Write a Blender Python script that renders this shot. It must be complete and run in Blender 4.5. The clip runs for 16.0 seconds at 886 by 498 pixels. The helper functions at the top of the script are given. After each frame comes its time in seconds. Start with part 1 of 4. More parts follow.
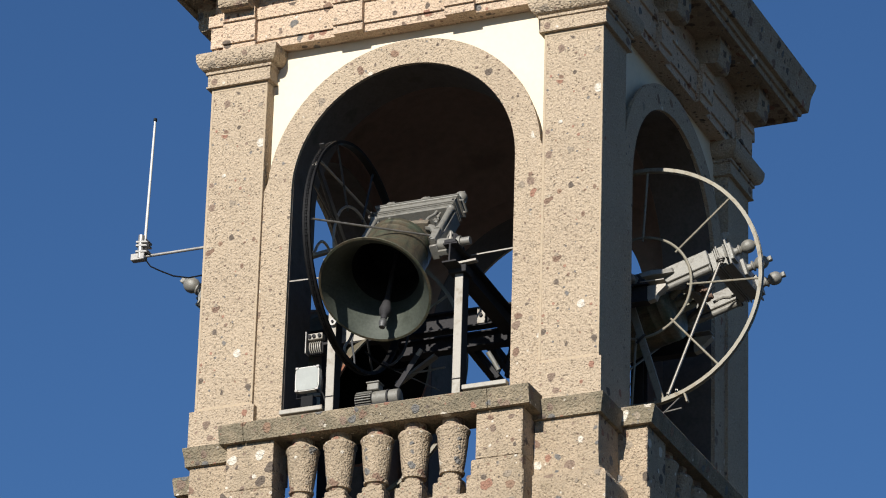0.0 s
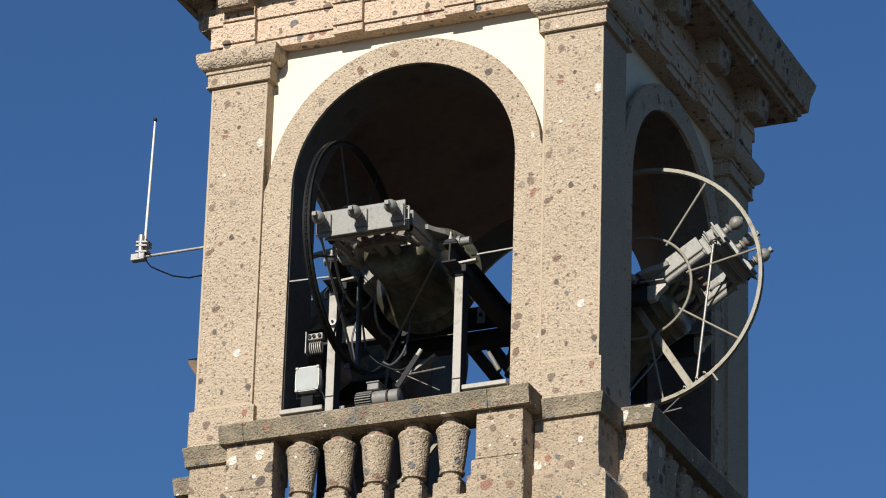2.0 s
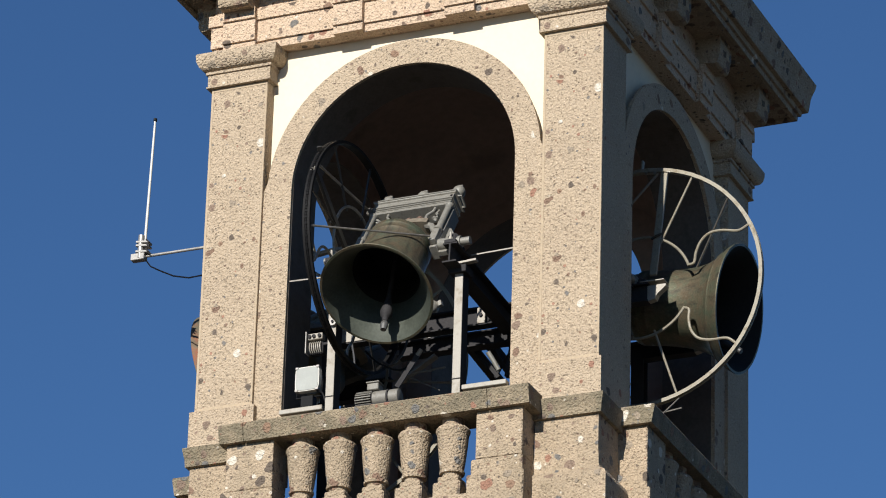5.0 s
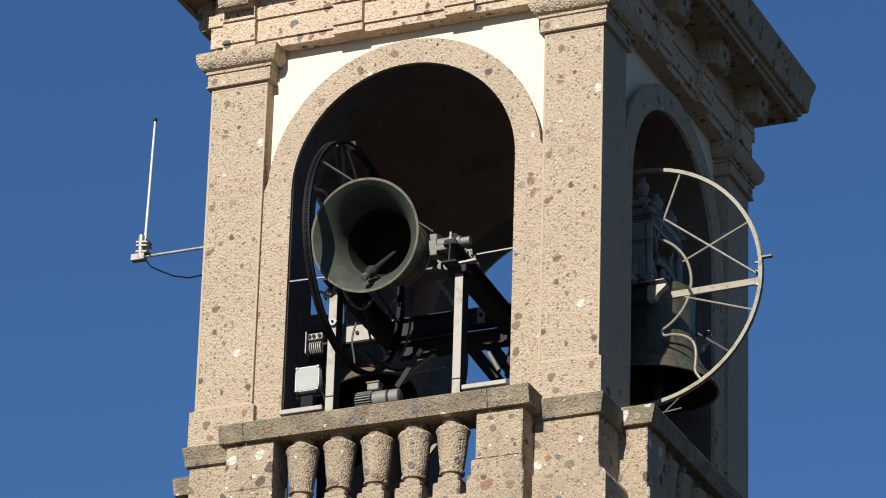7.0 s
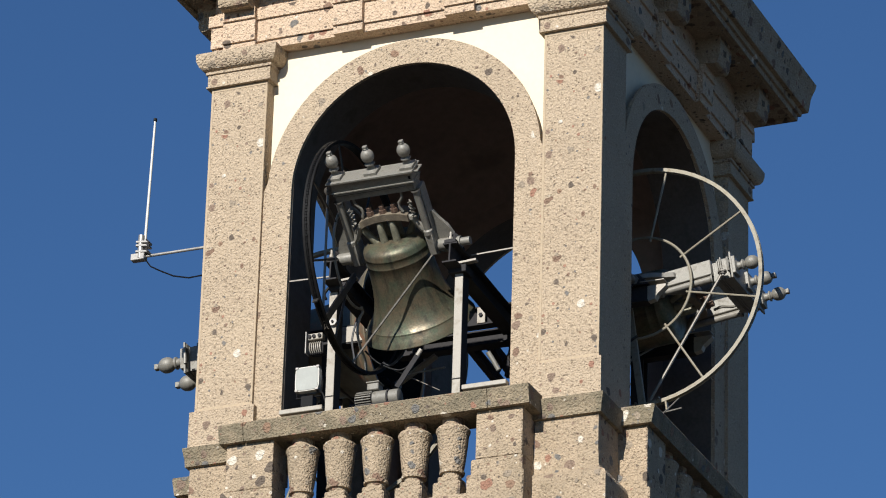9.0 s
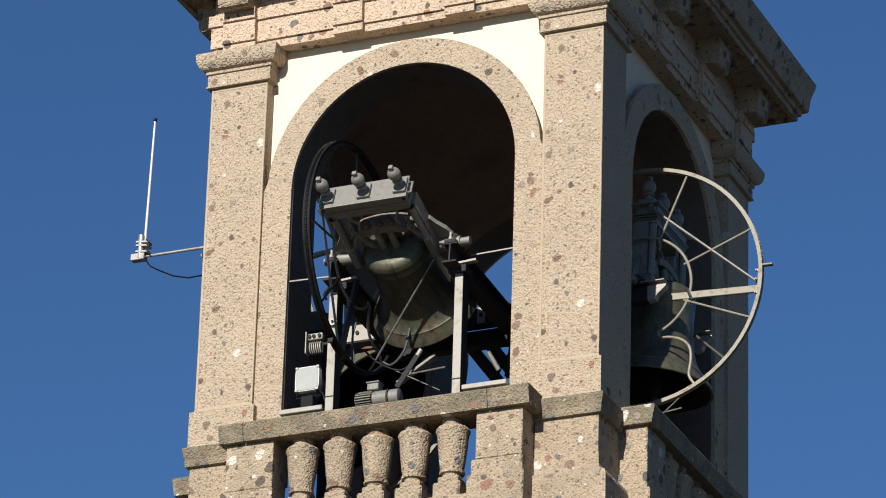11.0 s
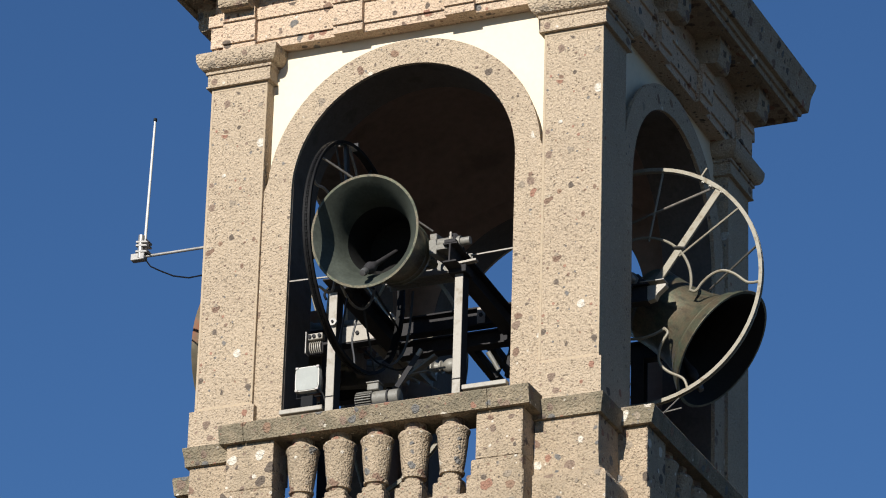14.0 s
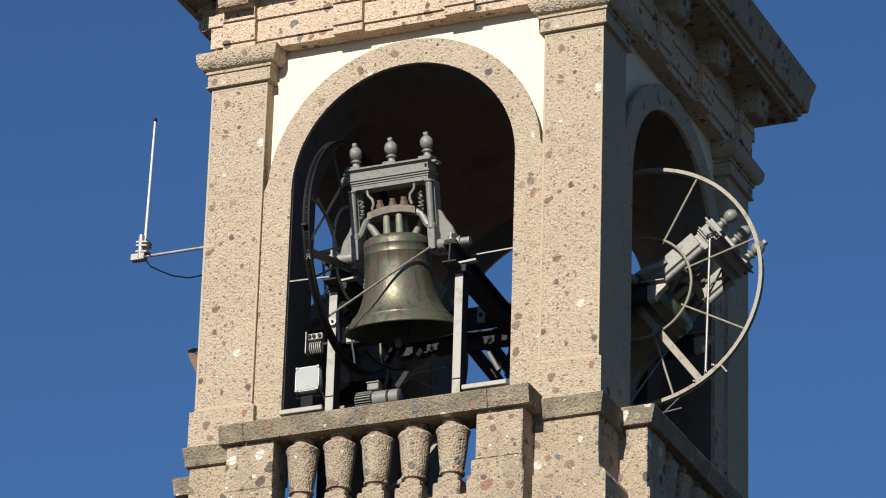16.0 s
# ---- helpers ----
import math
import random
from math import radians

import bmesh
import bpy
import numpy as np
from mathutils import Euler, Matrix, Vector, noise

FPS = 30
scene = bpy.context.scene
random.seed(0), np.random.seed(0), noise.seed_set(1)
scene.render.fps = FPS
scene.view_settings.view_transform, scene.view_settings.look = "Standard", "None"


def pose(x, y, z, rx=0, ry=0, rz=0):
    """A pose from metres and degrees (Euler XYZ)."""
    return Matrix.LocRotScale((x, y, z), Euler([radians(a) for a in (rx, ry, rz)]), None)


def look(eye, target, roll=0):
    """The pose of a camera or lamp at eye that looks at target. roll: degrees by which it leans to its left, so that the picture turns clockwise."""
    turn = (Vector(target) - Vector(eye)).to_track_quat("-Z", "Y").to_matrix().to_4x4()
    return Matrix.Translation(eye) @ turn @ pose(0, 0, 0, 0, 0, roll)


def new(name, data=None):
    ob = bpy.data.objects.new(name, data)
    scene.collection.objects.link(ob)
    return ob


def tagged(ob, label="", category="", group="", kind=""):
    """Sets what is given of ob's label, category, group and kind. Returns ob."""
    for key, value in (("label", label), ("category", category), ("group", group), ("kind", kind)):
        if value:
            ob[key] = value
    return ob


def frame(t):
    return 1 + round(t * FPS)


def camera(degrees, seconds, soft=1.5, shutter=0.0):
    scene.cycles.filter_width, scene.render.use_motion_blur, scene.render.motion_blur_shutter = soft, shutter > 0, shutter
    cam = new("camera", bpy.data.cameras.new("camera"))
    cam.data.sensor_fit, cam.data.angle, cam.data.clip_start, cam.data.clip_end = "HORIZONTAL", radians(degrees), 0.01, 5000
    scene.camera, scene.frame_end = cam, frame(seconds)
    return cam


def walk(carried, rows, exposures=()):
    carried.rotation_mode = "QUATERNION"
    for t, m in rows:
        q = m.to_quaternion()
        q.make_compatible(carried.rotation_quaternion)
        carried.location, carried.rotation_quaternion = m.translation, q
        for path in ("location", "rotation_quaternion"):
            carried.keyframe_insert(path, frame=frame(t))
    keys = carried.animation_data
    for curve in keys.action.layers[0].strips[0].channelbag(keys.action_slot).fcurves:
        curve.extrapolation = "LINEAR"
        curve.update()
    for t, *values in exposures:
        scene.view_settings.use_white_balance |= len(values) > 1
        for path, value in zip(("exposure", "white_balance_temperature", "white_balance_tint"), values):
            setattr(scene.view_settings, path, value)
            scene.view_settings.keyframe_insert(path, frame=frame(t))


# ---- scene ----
# camera: stands still on the square below, zoomed in on the belfry
EYE = Vector((12.553, -29.515, -13.550))
AIM = Vector((0.3624, -1.600, 0.556))
cam = camera(11.012, 16.0, soft=1.05)
walk(cam, [(0.0, look(EYE, AIM, 1.771)), (16.0, look(EYE, AIM, 1.771))], exposures=[(0.0, 0.38), (16.0, 0.38)])

# ---- light: clear afternoon sky, sun nearly square on the front ----
SUN_EL, SUN_AZ = 26.0, 1.5
world = bpy.data.worlds.new("sky")
scene.world = world
world.use_nodes = True
wn = world.node_tree.nodes
sky = wn.new("ShaderNodeTexSky")
sky.sky_type = "NISHITA"
sky.sun_disc = False
sky.sun_elevation = radians(SUN_EL)
sky.sun_rotation = radians(180 + SUN_AZ)
sky.air_density, sky.dust_density, sky.ozone_density = 1.0, 0.0, 3.0
tint = wn.new("ShaderNodeMix")
tint.data_type, tint.blend_type = "RGBA", "MULTIPLY"
tint.inputs[0].default_value = 1.0
tint.inputs[7].default_value = (0.545, 0.825, 1.145, 1)
world.node_tree.links.new(sky.outputs[0], tint.inputs[6])
world.node_tree.links.new(tint.outputs[2], wn["Background"].inputs[0])
wn["Background"].inputs[1].default_value = 0.056
sun_dir = Vector((-math.sin(radians(SUN_AZ)) * math.cos(radians(SUN_EL)), -math.cos(radians(SUN_AZ)) * math.cos(radians(SUN_EL)), math.sin(radians(SUN_EL))))
sun = new("sun", bpy.data.lights.new("sun", "SUN"))
sun.data.energy = 5.0
sun.data.angle = radians(0.5)
sun.data.color = (1.0, 0.97, 0.915)
sun.matrix_basis = look(sun_dir * 60, (0, 0, 0))


# ---- materials ----
def nodes_of(name):
    m = bpy.data.materials.new(name)
    m.use_nodes = True
    nt = m.node_tree
    return m, nt, nt.nodes["Principled BSDF"]


def add(nt, kind, **inputs):
    n = nt.nodes.new(kind)
    for k, v in inputs.items():
        n.inputs[k.replace("_", " ")].default_value = v
    return n


def ramp(nt, source, stops, constant=False):
    r = nt.nodes.new("ShaderNodeValToRGB")
    if constant:
        r.color_ramp.interpolation = "CONSTANT"
    el = r.color_ramp.elements
    while len(el) < len(stops):
        el.new(0.5)
    for e, (pos, col) in zip(el, stops):
        e.position = pos
        e.color = (*col, 1) if len(col) == 3 else (col[0], col[0], col[0], 1)
    nt.links.new(source, r.inputs[0])
    return r.outputs[0]


def mix(nt, fac, a, b, blend="MIX"):
    n = nt.nodes.new("ShaderNodeMix")
    n.data_type = "RGBA"
    n.blend_type = blend
    for sock, v in ((n.inputs[0], fac), (n.inputs[6], a), (n.inputs[7], b)):
        if isinstance(v, (int, float)):
            sock.default_value = v
        elif isinstance(v, tuple):
            sock.default_value = (*v, 1)
        else:
            nt.links.new(v, sock)
    return n.outputs[2]


def math_node(nt, op, a, b=0.0):
    n = nt.nodes.new("ShaderNodeMath")
    n.operation = op
    for sock, v in ((n.inputs[0], a), (n.inputs[1], b)):
        if isinstance(v, (int, float)):
            sock.default_value = v
        else:
            nt.links.new(v, sock)
    return n.outputs[0]


def bump(nt, bsdf, height, strength, distance):
    b = add(nt, "ShaderNodeBump", Strength=strength, Distance=distance)
    nt.links.new(height, b.inputs["Height"])
    nt.links.new(b.outputs[0], bsdf.inputs["Normal"])


def conglomerate(name, warm, dark, pebble_scale, pebble_share, pebble_size, lichen=0.0):
    """Ceppo: a sandy conglomerate, pitted, with pebbles of several colours."""
    m, nt, b = nodes_of(name)
    tc = nt.nodes.new("ShaderNodeTexCoord")
    co = tc.outputs["Object"]

    def noise_tex(scale, detail, rough=0.5):
        n = add(nt, "ShaderNodeTexNoise", Scale=scale, Detail=detail, Roughness=rough)
        nt.links.new(co, n.inputs["Vector"])
        return n

    def shifted(amount, source):
        n = nt.nodes.new("ShaderNodeVectorMath")
        n.operation = "MULTIPLY_ADD"
        nt.links.new(source, n.inputs[0])
        n.inputs[1].default_value = (amount, amount, amount)
        nt.links.new(co, n.inputs[2])
        return n.outputs[0]

    def cells(scale, coords, share, size):
        """Chosen cells of a cell pattern: a mask of blobs, and three random values for each."""
        v = add(nt, "ShaderNodeTexVoronoi", Scale=scale, Randomness=1.0)
        nt.links.new(coords, v.inputs["Vector"])
        c = nt.nodes.new("ShaderNodeSeparateColor")
        nt.links.new(v.outputs["Color"], c.inputs[0])
        chosen = math_node(nt, "LESS_THAN", c.outputs[0], share)
        radius = math_node(nt, "MULTIPLY", math_node(nt, "ADD", c.outputs[2], 0.4), size)
        edge = math_node(nt, "SUBTRACT", radius, v.outputs["Distance"])
        soft = math_node(nt, "MULTIPLY", edge, 14.0)
        soft.node.use_clamp = True
        return math_node(nt, "MULTIPLY", chosen, soft), c

    fine = noise_tex(95.0, 3.0, 0.6)
    big = noise_tex(2.3, 5.0, 0.6)
    wob = shifted(0.011, noise_tex(45.0, 1.0).outputs["Color"])
    bend = shifted(0.05, noise_tex(15.0, 1.5).outputs["Color"])
    col = ramp(nt, big.outputs["Fac"], [(0.3, dark), (0.68, warm)])
    col = mix(nt, 0.8, col, ramp(nt, fine.outputs["Fac"], [(0.3, (0.80,)), (0.5, (1.0,)), (0.7, (1.16,))]), "MULTIPLY")
    # sand grains, light and dark
    grain, gc = cells(75.0, wob, 0.5, 0.5)
    tone = ramp(nt, gc.outputs[1], [(0.0, (0.58,)), (0.3, (0.9,)), (0.65, (1.06,)), (1.0, (1.42,))])
    col = mix(nt, math_node(nt, "MULTIPLY", grain, 0.7), col, mix(nt, 1.0, col, tone, "MULTIPLY"))
    # pits
    pit, pc = cells(44.0, wob, 0.40, 0.30)
    col = mix(nt, math_node(nt, "MULTIPLY", pit, 0.22), col, (dark[0] * 0.42, dark[1] * 0.38, dark[2] * 0.34))
    if lichen:
        lic = noise_tex(6.0, 8.0, 0.72)
        col = mix(nt, math_node(nt, "MULTIPLY", ramp(nt, lic.outputs["Fac"], [(0.42, (0.0,)), (0.6, (1.0,))]), lichen), col, (0.115, 0.105, 0.072))
    # pebbles of two sizes
    stops = [(0.0, (0.12, 0.095, 0.076)), (0.2, (0.20, 0.143, 0.107)), (0.38, (0.16, 0.153, 0.142)), (0.50, (0.30, 0.158, 0.108)), (0.58, (0.26, 0.165, 0.11)), (0.63, (0.23, 0.163, 0.121)), (0.74, (0.29, 0.235, 0.175)), (0.84, (0.21, 0.135, 0.095)), (0.925, (0.62, 0.555, 0.457))]
    small, sc = cells(pebble_scale * 2.3, wob, pebble_share * 0.7, 0.26)
    col = mix(nt, math_node(nt, "MULTIPLY", small, 0.85), col, ramp(nt, sc.outputs[1], stops, True))
    large, lc = cells(pebble_scale, bend, pebble_share, pebble_size)
    pcol = mix(nt, 0.8, ramp(nt, lc.outputs[1], stops, True), ramp(nt, fine.outputs["Fac"], [(0.3, (0.75,)), (0.7, (1.25,))]), "MULTIPLY")
    col = mix(nt, math_node(nt, "MULTIPLY", large, 0.95), col, pcol)
    nt.links.new(col, b.inputs["Base Color"])
    b.inputs["Roughness"].default_value = 0.95
    b.inputs["Specular IOR Level"].default_value = 0.2
    h = math_node(nt, "ADD", math_node(nt, "MULTIPLY", fine.outputs["Fac"], 0.22), math_node(nt, "MULTIPLY", noise_tex(62.0, 1.2).outputs["Fac"], 1.15))
    h = math_node(nt, "ADD", h, math_node(nt, "MULTIPLY", grain, 0.16))
    # rounded lumps of the bush-hammered face
    lump = add(nt, "ShaderNodeTexVoronoi", Scale=58.0, Randomness=1.0)
    nt.links.new(wob, lump.inputs["Vector"])
    h = math_node(nt, "SUBTRACT", h, math_node(nt, "MULTIPLY", lump.outputs["Distance"], 0.04))
    h = math_node(nt, "SUBTRACT", h, math_node(nt, "MULTIPLY", pit, 0.8))
    h = math_node(nt, "ADD", h, math_node(nt, "MULTIPLY", large, 0.2))
    bump(nt, b, h, 1.0, 0.017)
    return m


def plain(name, colour, rough=0.6, metal=0.0, vary=0.25, scale=14.0, relief=0.15, dirt=None, dist=0.004, shine=0.5):
    """Paint, metal or plaster with stains at two scales and a fine relief."""
    m, nt, b = nodes_of(name)
    tc = nt.nodes.new("ShaderNodeTexCoord")
    n1 = add(nt, "ShaderNodeTexNoise", Scale=scale, Detail=6.0, Roughness=0.65)
    n2 = add(nt, "ShaderNodeTexNoise", Scale=scale * 9, Detail=3.0)
    for n in (n1, n2):
        nt.links.new(tc.outputs["Object"], n.inputs["Vector"])
    low, high = 1 - vary, 1 + vary
    col = mix(nt, 1.0, colour, ramp(nt, n1.outputs["Fac"], [(0.3, (low,)), (0.7, (high,))]), "MULTIPLY")
    col = mix(nt, 0.5, col, ramp(nt, n2.outputs["Fac"], [(0.3, (low,)), (0.7, (high,))]), "MULTIPLY")
    if dirt:
        col = mix(nt, ramp(nt, n1.outputs["Fac"], [(0.52, (0.0,)), (0.66, (1.0,))]), col, dirt)
    nt.links.new(col, b.inputs["Base Color"])
    nt.links.new(ramp(nt, n1.outputs["Fac"], [(0.3, (max(0.05, rough - 0.12),)), (0.7, (min(1, rough + 0.12),))]), b.inputs["Roughness"])
    b.inputs["Metallic"].default_value = metal
    b.inputs["Specular IOR Level"].default_value = shine
    if relief:
        bump(nt, b, n2.outputs["Fac"], relief, dist)
    return m


STONE = conglomerate("ceppo_stone", (0.452, 0.355, 0.250), (0.403, 0.314, 0.221), 10.5, 0.42, 0.30)
STONE_COARSE = conglomerate("ceppo_stone_coarse", (0.441, 0.340, 0.236), (0.368, 0.285, 0.194), 10.5, 0.84, 0.37, 0.2)
STONE_BAND = conglomerate("ceppo_stone_sheltered", (0.594, 0.445, 0.319), (0.510, 0.379, 0.265), 10.5, 0.6, 0.33)
STONE_RAIL = conglomerate("ceppo_stone_weathered", (0.335, 0.265, 0.177), (0.215, 0.175, 0.120), 10.5, 0.80, 0.36, 0.6)
STONE_TOOLED = plain("ceppo_stone_tooled", (0.415, 0.323, 0.220), 0.95, 0, 0.14, 30.0, 0.7)
PLASTER = plain("plaster", (0.720, 0.614, 0.452), 0.9, 0, 0.05, 3.0, 0.2)
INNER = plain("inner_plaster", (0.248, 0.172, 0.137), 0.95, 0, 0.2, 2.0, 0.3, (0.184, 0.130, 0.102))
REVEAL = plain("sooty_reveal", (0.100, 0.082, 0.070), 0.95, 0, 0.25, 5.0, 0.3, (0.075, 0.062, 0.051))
FLOOR = plain("belfry_floor", (0.16, 0.14, 0.12), 0.9, 0, 0.3, 4.0)
GROUND = plain("paving", (0.032, 0.027, 0.022), 0.9, 0, 0.3, 0.6)
TILE = plain("roof_tile", (0.30, 0.14, 0.09), 0.85, 0, 0.3, 6.0)
YOKE = plain("grey_yoke_paint", (0.211, 0.199, 0.171), 0.5, 0.12, 0.26, 22.0, 0.35, (0.153, 0.137, 0.111))


def streaked_bronze(name, warm, green, dark):
    """Bell bronze: brown metal under green patina that has run down in streaks."""
    m, nt, b = nodes_of(name)
    tc = nt.nodes.new("ShaderNodeTexCoord")
    mp = nt.nodes.new("ShaderNodeMapping")
    mp.inputs["Scale"].default_value = (1.0, 1.0, 0.16)
    nt.links.new(tc.outputs["Object"], mp.inputs[0])
    run = add(nt, "ShaderNodeTexNoise", Scale=16.0, Detail=5.0, Roughness=0.65)
    nt.links.new(mp.outputs[0], run.inputs["Vector"])
    spot = add(nt, "ShaderNodeTexNoise", Scale=7.0, Detail=6.0, Roughness=0.7)
    fine = add(nt, "ShaderNodeTexNoise", Scale=70.0, Detail=3.0)
    for n in (spot, fine):
        nt.links.new(tc.outputs["Object"], n.inputs["Vector"])
    col = mix(nt, ramp(nt, spot.outputs["Fac"], [(0.40, (0.0,)), (0.62, (1.0,))]), warm, green)
    col = mix(nt, ramp(nt, run.outputs["Fac"], [(0.50, (0.0,)), (0.68, (0.8,))]), col, dark)
    col = mix(nt, 0.7, col, ramp(nt, fine.outputs["Fac"], [(0.3, (0.75,)), (0.7, (1.25,))]), "MULTIPLY")
    pale = ramp(nt, fine.outputs["Fac"], [(0.70, (0.0,)), (0.76, (0.5,))])
    col = mix(nt, pale, col, (0.26, 0.25, 0.20))
    nt.links.new(col, b.inputs["Base Color"])
    nt.links.new(ramp(nt, spot.outputs["Fac"], [(0.35, (0.38,)), (0.65, (0.60,))]), b.inputs["Roughness"])
    b.inputs["Metallic"].default_value = 0.5
    bump(nt, b, math_node(nt, "ADD", fine.outputs["Fac"], run.outputs["Fac"]), 0.25, 0.004)
    return m


BRONZE = streaked_bronze("bell_bronze", (0.150, 0.118, 0.076), (0.085, 0.100, 0.064), (0.046, 0.041, 0.032))
CROWN = plain("weathered_crown_bronze", (0.215, 0.205, 0.15), 0.6, 0.2, 0.35, 18.0, 0.3, (0.11, 0.10, 0.065))
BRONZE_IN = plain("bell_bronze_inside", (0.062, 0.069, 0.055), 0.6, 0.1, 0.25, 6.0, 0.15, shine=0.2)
# near-black bronze: the shade inside the bells is put into this colour
BRONZE_SHADE = plain("bell_inside_soot", (0.014, 0.0135, 0.0125), 0.8, 0.0, 0.3, 6.0, 0.15, shine=0.15)
BRONZE_RED = plain("bell_rim_red_patina", (0.150, 0.128, 0.085), 0.55, 0.2, 0.3, 2.6, 0.15, (0.27, 0.09, 0.042))
RUST = plain("rusty_iron", (0.15, 0.095, 0.068), 0.8, 0.2, 0.4, 30.0, 0.4)
STRAP = plain("brown_strap", (0.165, 0.135, 0.098), 0.65, 0.1, 0.35, 16.0, 0.3, (0.22, 0.18, 0.12))
STEEL_LIGHT = plain("pale_grey_paint", (0.310, 0.281, 0.235), 0.55, 0.1, 0.14, 12.0, 0.1, (0.240, 0.207, 0.162))
GREY = plain("machine_grey", (0.190, 0.178, 0.153), 0.55, 0.1, 0.2, 16.0, 0.1, (0.120, 0.108, 0.086))
STEEL_DARK = plain("dark_steel", (0.032, 0.030, 0.031), 0.75, 0.0, 0.3, 10.0, 0.15, shine=0.2)
WHEEL_PALE = plain("weathered_wheel_paint", (0.229, 0.203, 0.150), 0.55, 0.1, 0.25, 18.0, 0.2, (0.176, 0.140, 0.090))
WHEEL_DARK = plain("dark_wheel_steel", (0.010, 0.0095, 0.0095), 0.55, 0.0, 0.3, 18.0, 0.2, shine=0.12)
ARM_DARK = plain("dark_greased_steel", (0.034, 0.032, 0.030), 0.42, 0.2, 0.3, 18.0, 0.2)
ROD = plain("galvanised_rod", (0.190, 0.173, 0.149), 0.45, 0.5, 0.2, 25.0, 0.1)
WHITE = plain("white_plastic", (0.560, 0.535, 0.477), 0.35, 0, 0.05, 6.0, 0.0)
GLASS_W = plain("frosted_lamp_glass", (0.370, 0.375, 0.341), 0.15, 0, 0.06, 8.0, 0.0)
IRON = plain("worn_iron", (0.085, 0.083, 0.08), 0.5, 0.3, 0.3, 20.0, 0.2)
BLACK = plain("black_rubber", (0.007, 0.007, 0.0075), 0.5, 0, 0.2, 20.0, 0.1, shine=0.1)
ALU = plain("aluminium", (0.320, 0.301, 0.273), 0.42, 0.4, 0.1, 20.0, 0.1)
CONDUIT = plain("grey_conduit", (0.045, 0.046, 0.05), 0.5, 0.1, 0.15, 20.0, 0.1)


# ---- mesh helpers ----
def part(name, bm, material, parent, label="", smooth=False):
    """Links a bmesh as one mesh object under a thing or a part."""
    me = bpy.data.meshes.new(name)
    bmesh.ops.recalc_face_normals(bm, faces=bm.faces)
    if smooth:
        for f in bm.faces:
            f.smooth = True
    bm.to_mesh(me)
    bm.free()
    if smooth:
        me.set_sharp_from_angle(angle=radians(38))
    me.materials.append(material)
    ob = new(name, me)
    ob.parent = parent
    return tagged(ob, label)


def share(name, src, parent, m):
    """One more object on the mesh of src, at the pose m."""
    ob = new(name, src.data)
    ob.parent = parent
    ob.matrix_basis = m
    return ob


def thing(name, m, label, category, group="", kind=""):
    e = new(name)
    e.empty_display_size = 0.1
    e.matrix_basis = m
    return tagged(e, label, category, group, kind)


def bm_box(bm, x0, x1, y0, y1, z0, z1, bev=0.0, m=None):
    r = bmesh.ops.create_cube(bm, size=1.0)
    s = Matrix.LocRotScale(((x0 + x1) / 2, (y0 + y1) / 2, (z0 + z1) / 2), None, (x1 - x0, y1 - y0, z1 - z0))
    vs = r["verts"]
    bmesh.ops.transform(bm, matrix=s, verts=vs)
    if bev:
        es = {e for v in vs for e in v.link_edges}
        out = bmesh.ops.bevel(bm, geom=list(es), offset=bev, segments=1, affect="EDGES")
        vs = list({v for f in out["faces"] for v in f.verts} | {v for v in vs if v.is_valid})
    if m is not None:
        bmesh.ops.transform(bm, matrix=m, verts=vs)
    return vs


def box(x0, x1, y0, y1, z0, z1, bev=0.0):
    bm = bmesh.new()
    bm_box(bm, x0, x1, y0, y1, z0, z1, bev)
    return bm


def bm_tube(bm, pts, r, n=10, closed=False):
    """A tube along points."""
    pts = [Vector(p) for p in pts]
    rings = []
    k = len(pts)
    side = None
    for i, p in enumerate(pts):
        a = pts[(i - 1) % k] if closed or i else p
        b = pts[(i + 1) % k] if closed or i < k - 1 else p
        d = (b - a).normalized()
        if side is None:
            side = d.orthogonal().normalized()
        side = (side - d * side.dot(d)).normalized()
        up = d.cross(side)
        rr = r[i] if isinstance(r, (list, tuple)) else r
        rings.append([bm.verts.new(p + (side * math.cos(t) + up * math.sin(t)) * rr) for t in (2 * math.pi * j / n for j in range(n))])
    for i in range(k if closed else k - 1):
        a, b = rings[i], rings[(i + 1) % k]
        for j in range(n):
            bm.faces.new((a[j], a[(j + 1) % n], b[(j + 1) % n], b[j]))
    if not closed:
        bm.faces.new(rings[0])
        bm.faces.new(rings[-1])
    return bm


def tube(pts, r, n=10, closed=False):
    return bm_tube(bmesh.new(), pts, r, n, closed)


def bm_lathe(bm, prof, n=32, m=None):
    """Turns a profile of (r, z) about z; ends on the axis are closed."""
    rings = []
    for r, z in prof:
        if r < 1e-5:
            rings.append([bm.verts.new((0, 0, z))])
        else:
            rings.append([bm.verts.new((r * math.cos(2 * math.pi * j / n), r * math.sin(2 * math.pi * j / n), z)) for j in range(n)])
    for a, b in zip(rings, rings[1:]):
        for j in range(n):
            q = [a[j % len(a)], a[(j + 1) % len(a)], b[(j + 1) % len(b)], b[j % len(b)]]
            q = [v for i, v in enumerate(q) if v not in q[:i]]
            if len(q) > 2:
                bm.faces.new(q)
    if m is not None:
        bmesh.ops.transform(bm, matrix=m, verts=[v for ring in rings for v in ring])
    return bm


def lathe(prof, n=32, m=None):
    return bm_lathe(bmesh.new(), prof, n, m)


